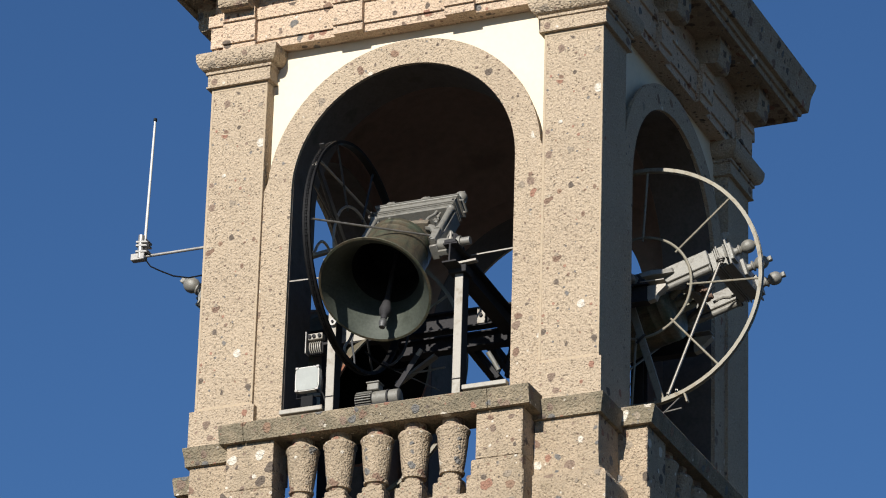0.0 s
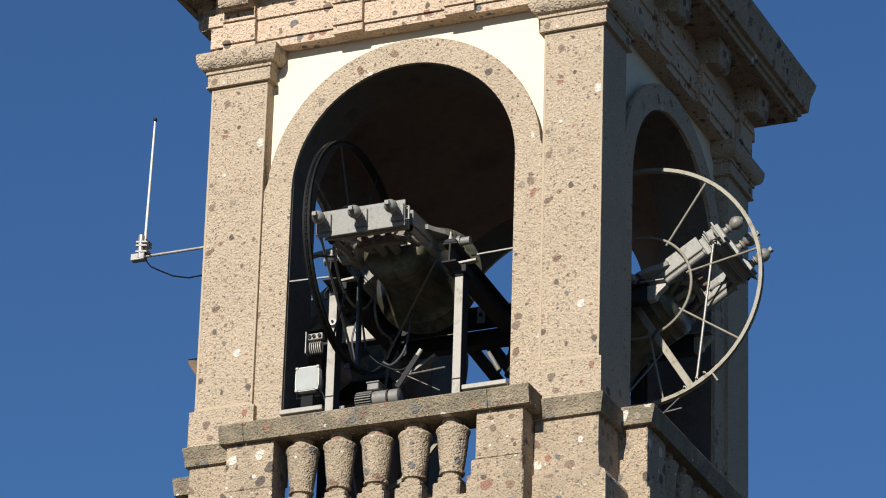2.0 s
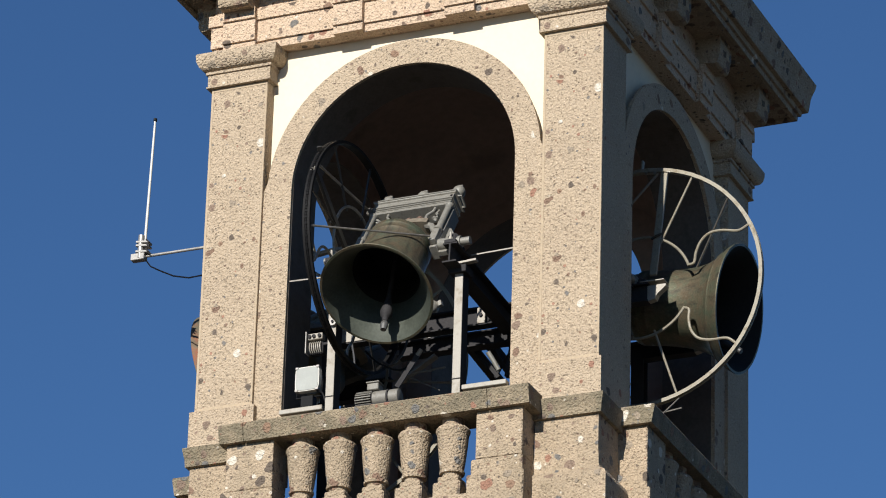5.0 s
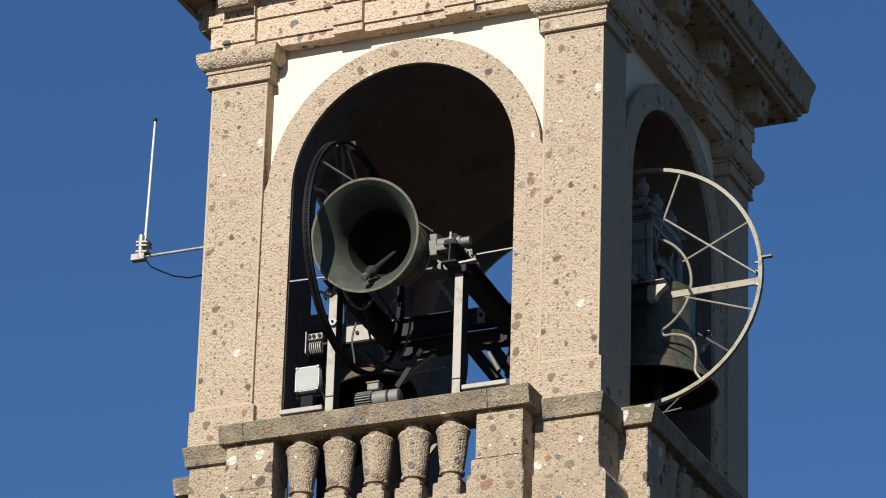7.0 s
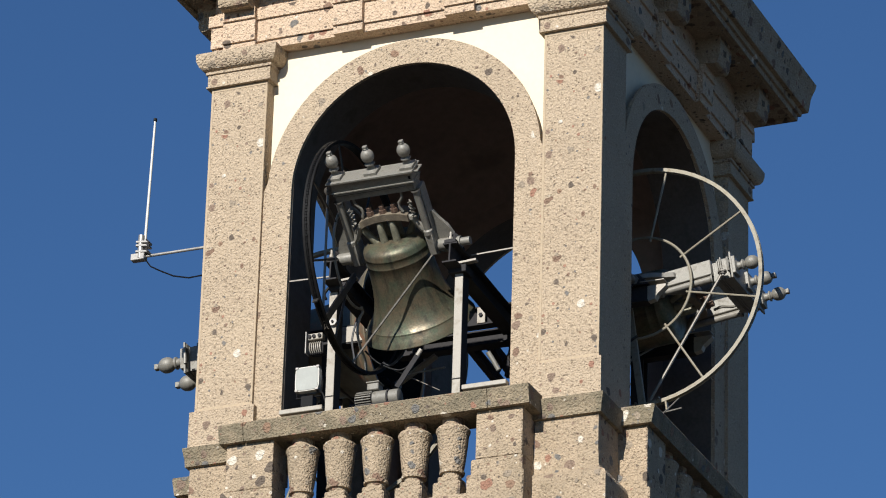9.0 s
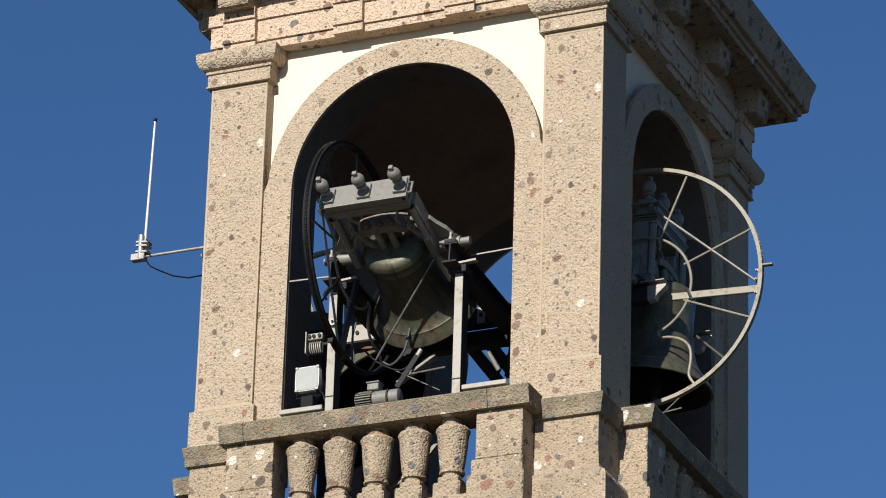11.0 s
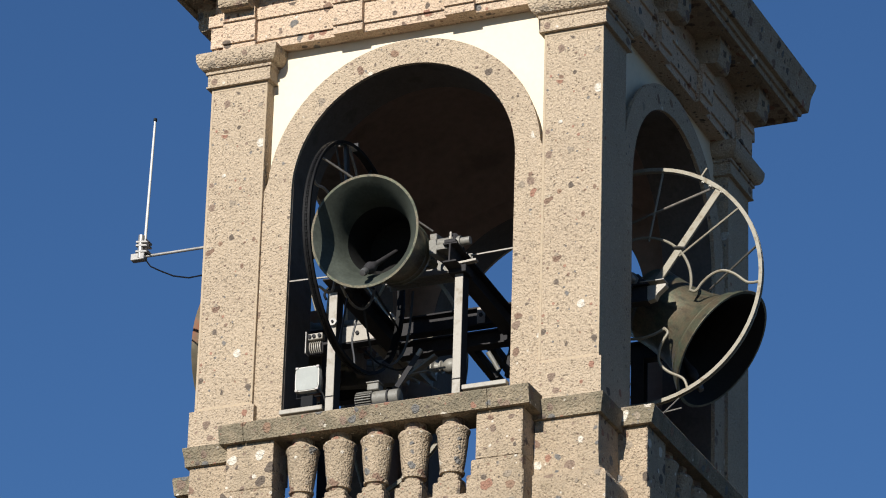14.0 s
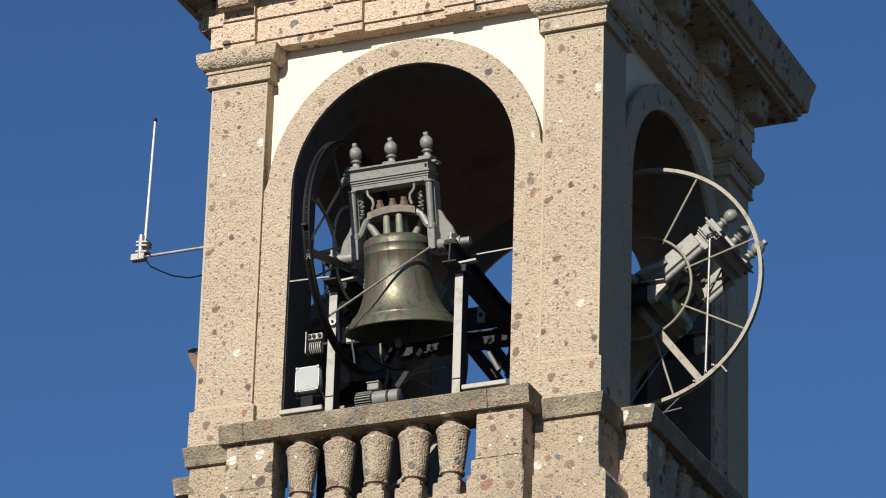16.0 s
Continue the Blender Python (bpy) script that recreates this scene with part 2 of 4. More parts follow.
def square_loft(cx, cy, half, prof, cap=True):
    """A block with a moulded profile of (offset, z) on all four sides."""
    bm = bmesh.new()
    rings = []
    for o, z in prof:
        h = half + o
        rings.append([bm.verts.new((cx + sx * h, cy + sy * h, z)) for sx, sy in ((-1, -1), (1, -1), (1, 1), (-1, 1))])
    for a, b in zip(rings, rings[1:]):
        for j in range(4):
            bm.faces.new((a[j], a[(j + 1) % 4], b[(j + 1) % 4], b[j]))
    if cap:
        bm.faces.new(rings[0])
        bm.faces.new(rings[-1])
    return bm


def prism_x(bm, prof, x0, x1):
    """Runs a closed profile of (y, z) along x."""
    a = [bm.verts.new((x0, y, z)) for y, z in prof]
    b = [bm.verts.new((x1, y, z)) for y, z in prof]
    k = len(prof)
    for j in range(k):
        bm.faces.new((a[j], a[(j + 1) % k], b[(j + 1) % k], b[j]))
    bm.faces.new(a)
    bm.faces.new(b)
    return bm


def arch_curve(r, zs, z0, n=40):
    return [(-r, z0)] + [(r * math.cos(t), zs + r * math.sin(t)) for t in (math.pi * (1 - k / n) for k in range(n + 1))] + [(r, z0)]


def arch_band(inner, outer, y0, y1):
    """A solid between two outlines (x, z) with the same count, from y0 to y1; open at the feet."""
    bm = bmesh.new()
    rows = [[bm.verts.new((x, y, z)) for x, z in line] for line, y in ((inner, y0), (outer, y0), (outer, y1), (inner, y1))]
    k = len(inner)
    for s in range(4):
        a, b = rows[s], rows[(s + 1) % 4]
        for j in range(k - 1):
            bm.faces.new((a[j], a[j + 1], b[j + 1], b[j]))
    bm.faces.new([r[0] for r in rows])
    bm.faces.new([r[-1] for r in rows])
    return bm


# ---- the belfry: plan in metres, centre at the origin ----
H = 1.6        # half width over the corner piers
P = 0.476      # width of a pier
A = 0.902      # half width of the arched openings
ZS = 1.251     # springing of the arches
ZC = 2.194     # underside of the capitals
ZE = 2.467     # underside of the entablature
ZB = -0.474    # top of the pier bases
ZP = -0.765    # top of the pedestals
TURNS = [pose(0, 0, 0, 0, 0, a) for a in (0, 90, 180, 270)]

tower = thing("bell_tower", Matrix(), "tall square bell tower of pale pebbly conglomerate stone", "bell tower")


def build_piers():
    c = H - P / 2
    shaft = base = cap = ped = None
    for i, (sx, sy) in enumerate(((-1, -1), (1, -1), (1, 1), (-1, 1))):
        m = pose(sx * c, sy * c, 0)
        if shaft is None:
            shaft = part("corner_pier", square_loft(0, 0, P / 2, [(0, ZB), (-0.004, ZB + 0.006), (-0.004, ZC + 0.02)]), STONE, tower)
            shaft.matrix_basis = m
            q = [(0.012, ZC - 0.002), (0.03, ZC), (0.03, ZC + 0.012), (0.022, ZC + 0.018), (0.022, ZC + 0.108), (0.036, ZC + 0.112), (0.036, ZC + 0.132), (0.030, ZC + 0.136)]
            q += [(0.034 + 0.064 * math.sin(t), ZC + 0.140 + 0.105 * (1 - math.cos(t))) for t in (math.pi / 2 * k / 8 for k in range(9))]
            q += [(0.098, ZE - 0.006), (0.092, ZE)]
            cap = part("capital", square_loft(0, 0, P / 2, q), STONE, shaft)
            base = part("pier_base", square_loft(0, 0, P / 2, [(0.024, ZP), (0.024, ZB - 0.006), (0.018, ZB), (-0.02, ZB + 0.001)]), STONE, shaft)
            ped = part("pedestal", square_loft(0, 0, P / 2, [(0.10, -1.95), (0.10, -1.42), (0.085, -1.38), (0.02, -1.33), (0.012, -1.30), (0.008, -1.22), (0.004, -1.18), (0.004, -0.918)]), STONE_COARSE, shaft)
            pcap = part("pedestal_cap", square_loft(0, 0, P / 2, [(0.008, -0.918), (0.032, -0.914), (0.036, -0.86), (0.050, -0.79), (0.052, ZP - 0.004), (0.046, ZP)]), STONE_RAIL, shaft)
        else:
            s = share("corner_pier", shaft, tower, m)
            for src in (cap, base, ped, pcap):
                share(src.name.split(".")[0], src, s, Matrix())
        # smooth tooled margins along the edges of the face
        if sy < 0:
            y0, holder = -P / 2 + 0.002, bpy.data.objects["corner_pier" if i == 0 else "corner_pier.001"]
            for x0, x1 in ((-P / 2 + 0.006, -P / 2 + 0.024), (P / 2 - 0.018, P / 2 - 0.006)):
                part("tooled_margin", box(x0, x1, y0 - 0.001, y0 + 0.02, ZB + 0.03, ZC - 0.004, 0.001), STONE_TOOLED, holder)
            for z0, z1 in ((ZB + 0.008, ZB + 0.029), (ZC - 0.028, ZC - 0.005)):
                part("tooled_margin", box(-P / 2 + 0.025, P / 2 - 0.019, y0 - 0.001, y0 + 0.02, z0, z1, 0.001), STONE_TOOLED, holder)


def build_walls():
    yw = -H + 0.12          # plaster face
    ya = -H + 0.030         # archivolt face
    yi = -H + 0.46          # inner face
    first = None
    for m in TURNS:
        if first is None:
            hole = arch_curve(A, ZS, -0.86)
            n = len(hole)
            w = H - P
            out = []
            for x, z in hole:
                if z <= ZS:
                    out.append((math.copysign(w + 0.02, x), z))
                else:
                    a = math.atan2(z - ZS, x)
                    s = min((w + 0.02) / max(abs(math.cos(a)), 1e-6), (ZE + 0.03 - ZS) / max(math.sin(a), 1e-6))
                    out.append((s * math.cos(a), ZS + s * math.sin(a)))
            wall = part("arch_wall", arch_band(arch_curve(A + 0.006, ZS, -0.86), out, yw, ya + 0.092), PLASTER, tower, "cream plastered wall with a round-arched opening")
            jamb = [(math.copysign(w + 0.012, x), z) if z <= ZS else (x * 1.103 / A, ZS + (z - ZS) * 1.103 / A) for x, z in hole]
            ring = part("archivolt", arch_band(hole, jamb, ya, ya + 0.03), STONE, wall)
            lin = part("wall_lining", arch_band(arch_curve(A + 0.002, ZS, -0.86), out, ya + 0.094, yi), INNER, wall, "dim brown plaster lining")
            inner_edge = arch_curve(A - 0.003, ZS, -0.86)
            rev = part("reveal", arch_band(inner_edge, arch_curve(A + 0.01, ZS, -0.86), ya + 0.031, yi - 0.004), REVEAL, wall, "dark reveal of the opening")
            first = (wall, ring, lin, rev)
        else:
            s = share("arch_wall", first[0], tower, m)
            share("archivolt", first[1], s, Matrix())
            share("wall_lining", first[2], s, Matrix())
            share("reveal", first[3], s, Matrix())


def band_rows(front, dz):
    """Profile of the architrave: three fasciae, each proud of the one below."""
    f = front
    return [(f, ZE), (f, ZE + 0.066), (f - 0.018, ZE + 0.067), (f - 0.018, ZE + 0.245), (f - 0.036, ZE + 0.246), (f - 0.036, ZE + 0.34), (f, ZE + 0.345), (f, ZE + dz)]


def build_entablature():
    depth = -H + 0.30
    first = None
    for m in TURNS:
        if first is None:
            w = H - P
            rows = band_rows(-H - 0.004, 0.58)
            body = part("entablature", prism_x(bmesh.new(), rows + [(depth, ZE + 0.58), (depth, ZE)], -w - 0.03, w + 0.03), STONE_BAND, tower)
            kids = []
            for x0, x1 in ((-0.575, -0.335), (0.335, 0.575)):
                r = [(y - 0.045, z) for y, z in rows[:6]]
                kids.append(part("entablature_block", prism_x(bmesh.new(), r + [(-H + 0.02, ZE + 0.34), (-H + 0.02, ZE - 0.002)], x0, x1), STONE_BAND, body))
            first = (body, kids)
        else:
            s = share("entablature", first[0], tower, m)
            for k in first[1]:
                share("entablature_block", k, s, Matrix())
    c = H - P / 2
    corner = None
    for sx, sy in ((-1, -1), (1, -1), (1, 1), (-1, 1)):
        m = pose(sx * c, sy * c, 0)
        if corner is None:
            prof = [(0.0, ZE), (0.0, ZE + 0.066), (0.018, ZE + 0.067), (0.018, ZE + 0.245), (0.036, ZE + 0.246), (0.036, ZE + 0.34), (0.0, ZE + 0.345), (0.0, ZE + 0.58)]
            corner = part("entablature_corner", square_loft(0, 0, P / 2, prof), STONE_BAND, tower)
            corner.matrix_basis = m
            bl = []
            for a in (0, 90, 180, 270):
                r = [(-P / 2 - 0.045 - o, z) for o, z in prof[:6]]
                b = part("entablature_block", prism_x(bmesh.new(), r + [(-P / 2 + 0.05, ZE + 0.34), (-P / 2 + 0.05, ZE - 0.002)], -0.135, 0.135), STONE_BAND, corner)
                b.matrix_basis = pose(0, 0, 0, 0, 0, a)
                bl.append(b)
        else:
            s = share("entablature_corner", corner, tower, m)
            for k, a in zip(bl, (0, 90, 180, 270)):
                share("entablature_block", k, s, pose(0, 0, 0, 0, 0, a))
    # cornice: a moulded ring with brackets under its soffit
    prof = [(1.45, 3.02), (1.66, 3.005), (1.86, 3.012), (1.862, 2.985), (1.905, 2.985), (1.908, 3.03), (1.930, 3.034), (1.934, 3.075), (1.972, 3.078), (1.978, 3.10), (1.985, 3.16), (1.99, 3.20), (2.005, 3.26), (2.02, 3.30), (2.027, 3.343), (1.45, 3.42)]
    cor = part("cornice", square_loft(0, 0, 0, prof, False), STONE_COARSE, tower)
    bm = square_loft(0, 0, 0, [(1.98, 3.346), (2.0, 3.352), (2.0, 3.362), (0.02, 4.3)])
    part("roof", bm, TILE, tower, "low red tiled roof")
    first = None
    for m in TURNS:
        for x in (-1.36, -0.455, 0.455, 1.36):
            if first is None:
                pr = [(-1.58, 2.80), (-1.64, 2.785), (-1.70, 2.785), (-1.76, 2.775), (-1.785, 2.785), (-1.80, 2.82), (-1.80, 2.86), (-1.812, 2.88), (-1.815, 3.01), (-1.58, 3.02)]
                first = part("cornice_bracket", prism_x(bmesh.new(), pr, -0.125, 0.125), STONE_COARSE, cor)
                first.matrix_basis = m @ pose(x, 0, 0)
            else:
                share("cornice_bracket", first, cor, m @ pose(x, 0, 0))


def build_balustrades():
    e0, e1, yf = -1.247, 1.179, -H - 0.291
    zr = -0.735
    first = None
    prof = [(0.085, -0.852), (0.085, -0.885), (0.095, -0.893), (0.118, -0.905), (0.131, -0.922), (0.130, -0.935), (0.120, -0.955), (0.118, -0.975), (0.113, -1.04), (0.104, -1.12), (0.095, -1.19), (0.087, -1.230), (0.094, -1.235), (0.097, -1.246), (0.093, -1.257), (0.076, -1.261), (0.072, -1.275), (0.074, -1.292)]
    for m in TURNS:
        if first is None:
            rp = [(yf + 0.024, zr - 0.142), (yf + 0.018, zr - 0.11), (yf + 0.006, zr - 0.05), (yf, zr - 0.01), (yf + 0.006, zr), (-H + 0.06, zr), (-H + 0.06, zr - 0.142)]
            bm = prism_x(bmesh.new(), rp, -1.048, 0.858)
            rail = part("balustrade", bm, STONE_RAIL, tower, "weathered stone balustrade with dark lichen on its rail")
            kids = [part("rail_stone", prism_x(bmesh.new(), rp, a, b), STONE_RAIL, rail) for a, b in ((e0, -1.053), (0.863, e1))]
            for x0, x1 in ((-1.205, -0.83), (0.757, 1.112)):
                kids.append(part("balustrade_pier", box(x0, x1, -H - 0.222, -H + 0.02, -1.24, zr - 0.141, 0.006), STONE_COARSE, rail))
                kids.append(part("pier_plinth", box(x0 - 0.03, x1 + 0.008, -H - 0.232, -H + 0.02, -1.372, -1.245, 0.008), STONE_COARSE, rail))
                kids.append(part("pier_foot", box(x0 - 0.05, x1 + 0.03, -H - 0.262, -H + 0.02, -1.95, -1.37, 0.01), STONE_COARSE, rail))
            bp = lathe([(r * 0.955, z - 0.038 if k else zr - 0.14) for k, (r, z) in enumerate(prof)], 28)
            bal = foot = None
            bf = bmesh.new()
            bm_box(bf, -0.078, 0.078, -0.078, 0.078, -1.382, -1.329, 0.008)
            bm_box(bf, -0.105, 0.105, -0.105, 0.105, -1.52, -1.38, 0.01)
            for k in range(5):
                mf = pose(-0.637 + 0.294 * k, -H - 0.12, 0)
                if foot is None:
                    foot = part("baluster_foot", bf, STONE_COARSE, rail)
                    foot.matrix_basis = mf
                else:
                    share("baluster_foot", foot, rail, mf)
                mm = pose(-0.637 + 0.294 * k, -H - 0.12, 0, 0, 0, 37 * k)
                if bal is None:
                    bal = part("baluster", bp, STONE_COARSE, rail, smooth=True)
                    bal.matrix_basis = mm
                else:
                    share("baluster", bal, rail, mm)
                kids.append(None)
            plinth = part("plinth", box(-1.2, 1.1, -H - 0.255, -H + 0.08, -1.95, -1.5, 0.01), STONE_COARSE, rail)
            first = (rail, kids, bal, plinth, foot)
        else:
            s = share("balustrade", first[0], tower, pose(-0.07, 0, -0.05) @ m if m is TURNS[3] else m)
            for k in first[1]:
                if k:
                    share(k.name.split(".")[0], k, s, Matrix())
            for k in range(5):
                share("baluster_foot", first[4], s, pose(-0.637 + 0.294 * k, -H - 0.12, 0))
                share("baluster", first[2], s, pose(-0.637 + 0.294 * k, -H - 0.12, 0, 0, 0, 37 * k))
            share("plinth", first[3], s, Matrix())


def build_core():
    # sail vault of the chamber, closed flat on top
    bm = bmesh.new()
    n, w = 28, 1.30
    low, high = [], []
    for j in range(n + 1):
        for i in range(n + 1):
            x, y = w * (2 * i / n - 1), w * (2 * j / n - 1)
            low.append(bm.verts.new((x, y, 0.86 + math.sqrt(max(0.2, 1.84 ** 2 - x * x - y * y)))))
            high.append(bm.verts.new((x, y, 2.98)))
    for grid in (low, high):
        for j in range(n):
            for i in range(n):
                k = j * (n + 1) + i
                bm.faces.new((grid[k], grid[k + 1], grid[k + n + 2], grid[k + n + 1]))
    rim = [i for i in range(n)] + [n + j * (n + 1) for j in range(n)] + [n * (n + 1) + i for i in range(n, 0, -1)] + [j * (n + 1) for j in range(n, 0, -1)]
    for a, b in zip(rim, rim[1:] + rim[:1]):
        bm.faces.new((low[a], low[b], high[b], high[a]))
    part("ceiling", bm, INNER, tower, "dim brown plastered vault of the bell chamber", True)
    part("belfry_floor", box(-1.55, 1.55, -1.55, 1.55, -2.1, -1.9), FLOOR, tower)
    bm = square_loft(0, 0, 0, [(1.62, -15.2), (1.62, -2.4), (1.72, -2.34), (1.78, -2.2), (1.92, -2.1), (1.92, -1.945), (1.5, -1.94)])
    part("tower_shaft", bm, STONE, tower)
    # inner corners of the chamber
    first = None
    for sx, sy in ((-1, -1), (1, -1), (1, 1), (-1, 1)):
        m = pose(sx * 1.13, sy * 1.13, 0)
        if first is None:
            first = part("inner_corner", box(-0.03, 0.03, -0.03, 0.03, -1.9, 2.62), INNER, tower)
            first.matrix_basis = m
        else:
            share("inner_corner", first, tower, m)


ground = part("ground", box(-2500, 2500, -2500, 2500, -15.6, -15.2), GROUND, None)
tagged(ground, "wide grey-brown paved square far below the belfry", "ground", kind="structure")
build_piers()
build_walls()
build_entablature()
build_balustrades()
build_core()


# ---- bells ----
def bell_profile(r, top, low):
    """Outside of a bell from crown to lip, then back up inside."""
    h = top - low
    o = [(0.0, 1.0), (0.30, 1.0), (0.47, 0.985), (0.55, 0.955), (0.575, 0.925), (0.578, 0.89), (0.581, 0.886), (0.581, 0.878), (0.577, 0.874), (0.577, 0.80), (0.580, 0.797), (0.580, 0.789), (0.577, 0.786), (0.582, 0.66), (0.60, 0.52), (0.64, 0.38), (0.70, 0.27), (0.78, 0.185), (0.855, 0.135), (0.87, 0.13), (0.875, 0.118), (0.88, 0.112), (0.93, 0.075), (0.975, 0.035), (1.0, 0.008), (0.995, 0.0)]
    i = [(0.955, 0.0), (0.90, 0.035), (0.83, 0.09), (0.74, 0.17), (0.66, 0.27), (0.60, 0.40), (0.565, 0.55), (0.55, 0.75), (0.53, 0.88), (0.45, 0.93), (0.0, 0.94)]
    return [(a * r, low + b * h) for a, b in o], [(a * r, low + b * h) for a, b in i]


def ball_finial(s):
    k = [(0.040, 0.0), (0.040, 0.020), (0.027, 0.026), (0.022, 0.038), (0.023, 0.050), (0.033, 0.055), (0.033, 0.063), (0.022, 0.068)]
    k += [(0.0415 * math.sin(t), 0.112 - 0.046 * math.cos(t)) for t in (0.5 + (math.pi - 0.85) * j / 10 for j in range(11))]
    k += [(0.017, 0.156), (0.018, 0.160), (0.013, 0.165), (0.013, 0.177), (0.0, 0.177)]
    return [(r * s, z * s) for r, z in k]


def build_bell(name, spec):
    """A bell on its swinging yoke: the axle lies along local x, the bell hangs towards -z, the outside of the tower is -y."""
    s = spec["size"]
    r, low, top = spec["mouth"], spec["low"], spec["top"]
    t = thing(name, spec["rest"], spec["label"], "bell", "swinging bells of the belfry")
    out, inn = bell_profile(r, top, low)
    body = part("bell_body", lathe(out + inn[:1], 56), spec.get("body", BRONZE), t, "dark greenish bronze bell", True)
    body.matrix_basis = pose(0, 0, 0, spec.get("lean", 0.0))
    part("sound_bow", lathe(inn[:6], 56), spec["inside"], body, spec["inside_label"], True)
    # deep part past the lip, coloured near black for its unlit hollow
    part("bell_inside", lathe(inn[5:], 56), BRONZE_SHADE, body, "inside of the bell, its shade painted near black", True)
    zt = spec.get("strap", top + 0.125 * s)
    # crown loops
    for x, y, tilt in ((-0.05, -0.05, 0), (0.05, -0.05, 0), (-0.13, -0.02, 32), (0.12, 0.06, -32), (-0.05, 0.05, 0), (0.05, 0.05, 0)):
        bm = tube([(0, 0, -0.02 * s), (0, 0, zt - top - 0.05 * s), (0, 0.004, zt - top - 0.025 * s), (0, 0.02, zt - top - 0.007 * s)], [0.031 * s, 0.026 * s, 0.026 * s, 0.021 * s], 10)
        c = part("crown_loop", bm, CROWN, body, smooth=True)
        c.matrix_basis = pose(x * s, y * s, top, 0, -tilt, 0)
    # bent strap over the crown with its bolts
    bm = bmesh.new()
    pts = [(-0.19, -0.005), (-0.14, 0.012), (-0.07, 0.024), (0.0, 0.028), (0.07, 0.024), (0.14, 0.012), (0.19, -0.005)]
    prof_u, prof_d = [(x * s, zt + z * s + 0.03 * s) for x, z in pts], [(x * s, zt + z * s - 0.022 * s) for x, z in pts]
    strap = part("crown_strap", arch_band(prof_d, prof_u, -0.075 * s, 0.075 * s), STRAP, t, "brown iron strap over the crown")
    for x in (-0.10, 0.0, 0.09):
        bm = bmesh.new()
        bm_lathe(bm, [(0.0, 0.06), (0.022, 0.06), (0.022, 0.03), (0.03, 0.03), (0.03, 0.0), (0.0, 0.0)], 6)
        b = part("bolt", bm, RUST, strap)
        b.matrix_basis = pose(x * s, -0.035 * s, zt + 0.055 * s)
        b.scale = (s, s, s)
    # crossbar: moulded box, with three ball finials
    L, zb0, zb1 = 0.338 * s, spec["bar0"], spec["bar1"]
    d = 0.10 * s
    h = zb1 - zb0
    steps = [(-0.030, 0.0), (-0.030, 0.20), (-0.024, 0.21), (-0.024, 0.265), (-0.033, 0.275), (-0.033, 0.305), (-0.018, 0.315), (-0.018, 0.37), (-0.028, 0.38), (-0.028, 0.41), (-0.012, 0.42), (-0.012, 0.475), (-0.022, 0.49), (-0.022, 0.85), (-0.010, 0.87), (-0.006, 0.90), (-0.010, 0.91), (0.0, 0.92), (0.0, 0.99), (-0.004, 1.0)]
    bm = bmesh.new()
    rings = []
    for o, z in steps:
        hx, hy = L + o * s * spec.get("flare", 1.0), d + o * s
        rings.append([bm.verts.new((a * hx, b * hy, zb0 + z * h)) for a, b in ((-1, -1), (1, -1), (1, 1), (-1, 1))])
    for ra, rb in zip(rings, rings[1:]):
        for j in range(4):
            bm.faces.new((ra[j], ra[(j + 1) % 4], rb[(j + 1) % 4], rb[j]))
    bm.faces.new(rings[0]), bm.faces.new(rings[-1])
    bar = part("crossbar", bm, YOKE, t)
    part("socket", box(L * 0.86, L * 0.91, -d + 0.018 * s, -d + 0.03 * s, zb0 + 0.60 * h, zb0 + 0.74 * h), BLACK, bar)
    for sx in (-1, 1):
        # staple on each end of the cap
        part("staple", tube([(sx * L * 0.99, -0.05 * s, zb0 + 0.86 * h), (sx * (L + 0.022 * s), -0.05 * s, zb0 + 0.86 * h), (sx * (L + 0.022 * s), 0.05 * s, zb0 + 0.86 * h), (sx * L * 0.99, 0.05 * s, zb0 + 0.86 * h)], 0.009 * s, 8), YOKE, bar, smooth=True)
    for x in (-0.285, 0.0, 0.285):
        bm = bmesh.new()
        bm_lathe(bm, ball_finial(s * 1.18), 20)
        bm_box(bm, -0.050 * s, 0.050 * s, -0.066 * s, 0.066 * s, -0.004, 0.024 * s, 0.004)
        bm_box(bm, -0.017 * s, 0.017 * s, -0.017 * s, 0.017 * s, 0.190 * s, 0.212 * s, 0.003)
        f = part("ball_finial", bm, YOKE, bar, smooth=True)
        f.matrix_basis = pose(x * s, 0, zb1)
    # legs, side plates and axle
    for sx in (-1, 1):
        bm = bmesh.new()
        x = sx * 0.305 * s
        bm_lathe(bm, [(0.034 * s, zb0), (0.034 * s, zb0 - 0.012), (0.026 * s, zb0 - 0.02), (0.024 * s, 0.16 * s), (0.034 * s, 0.15 * s), (0.034 * s, 0.12 * s), (0.0, 0.12 * s)], 14, Matrix.Translation((x, -0.055 * s, 0)))
        bm_box(bm, x - 0.03 * s, x + 0.03 * s, -0.03 * s, 0.085 * s, -0.06 * s, zb0 + 0.002, 0.005)
        bm_box(bm, x - 0.028 * s, x + 0.028 * s, -0.08 * s, -0.03 * s, -0.04 * s, 0.13 * s, 0.005)
        leg = part("yoke_leg", bm, YOKE, t, smooth=True)
        # curved cheek from leg to axle
        w = [(0.0, 0.27), (0.02, 0.26), (0.05, 0.20), (0.10, 0.13), (0.125, 0.06), (0.12, -0.02), (0.07, -0.07), (0.0, -0.07)]
        bm = bmesh.new()
        va = [bm.verts.new((sx * (0.335 + a) * s, 0.02 * s, b * s)) for a, b in w]
        vb = [bm.verts.new((sx * (0.335 + a) * s, 0.055 * s, b * s)) for a, b in w]
        bm.faces.new(va), bm.faces.new(vb)
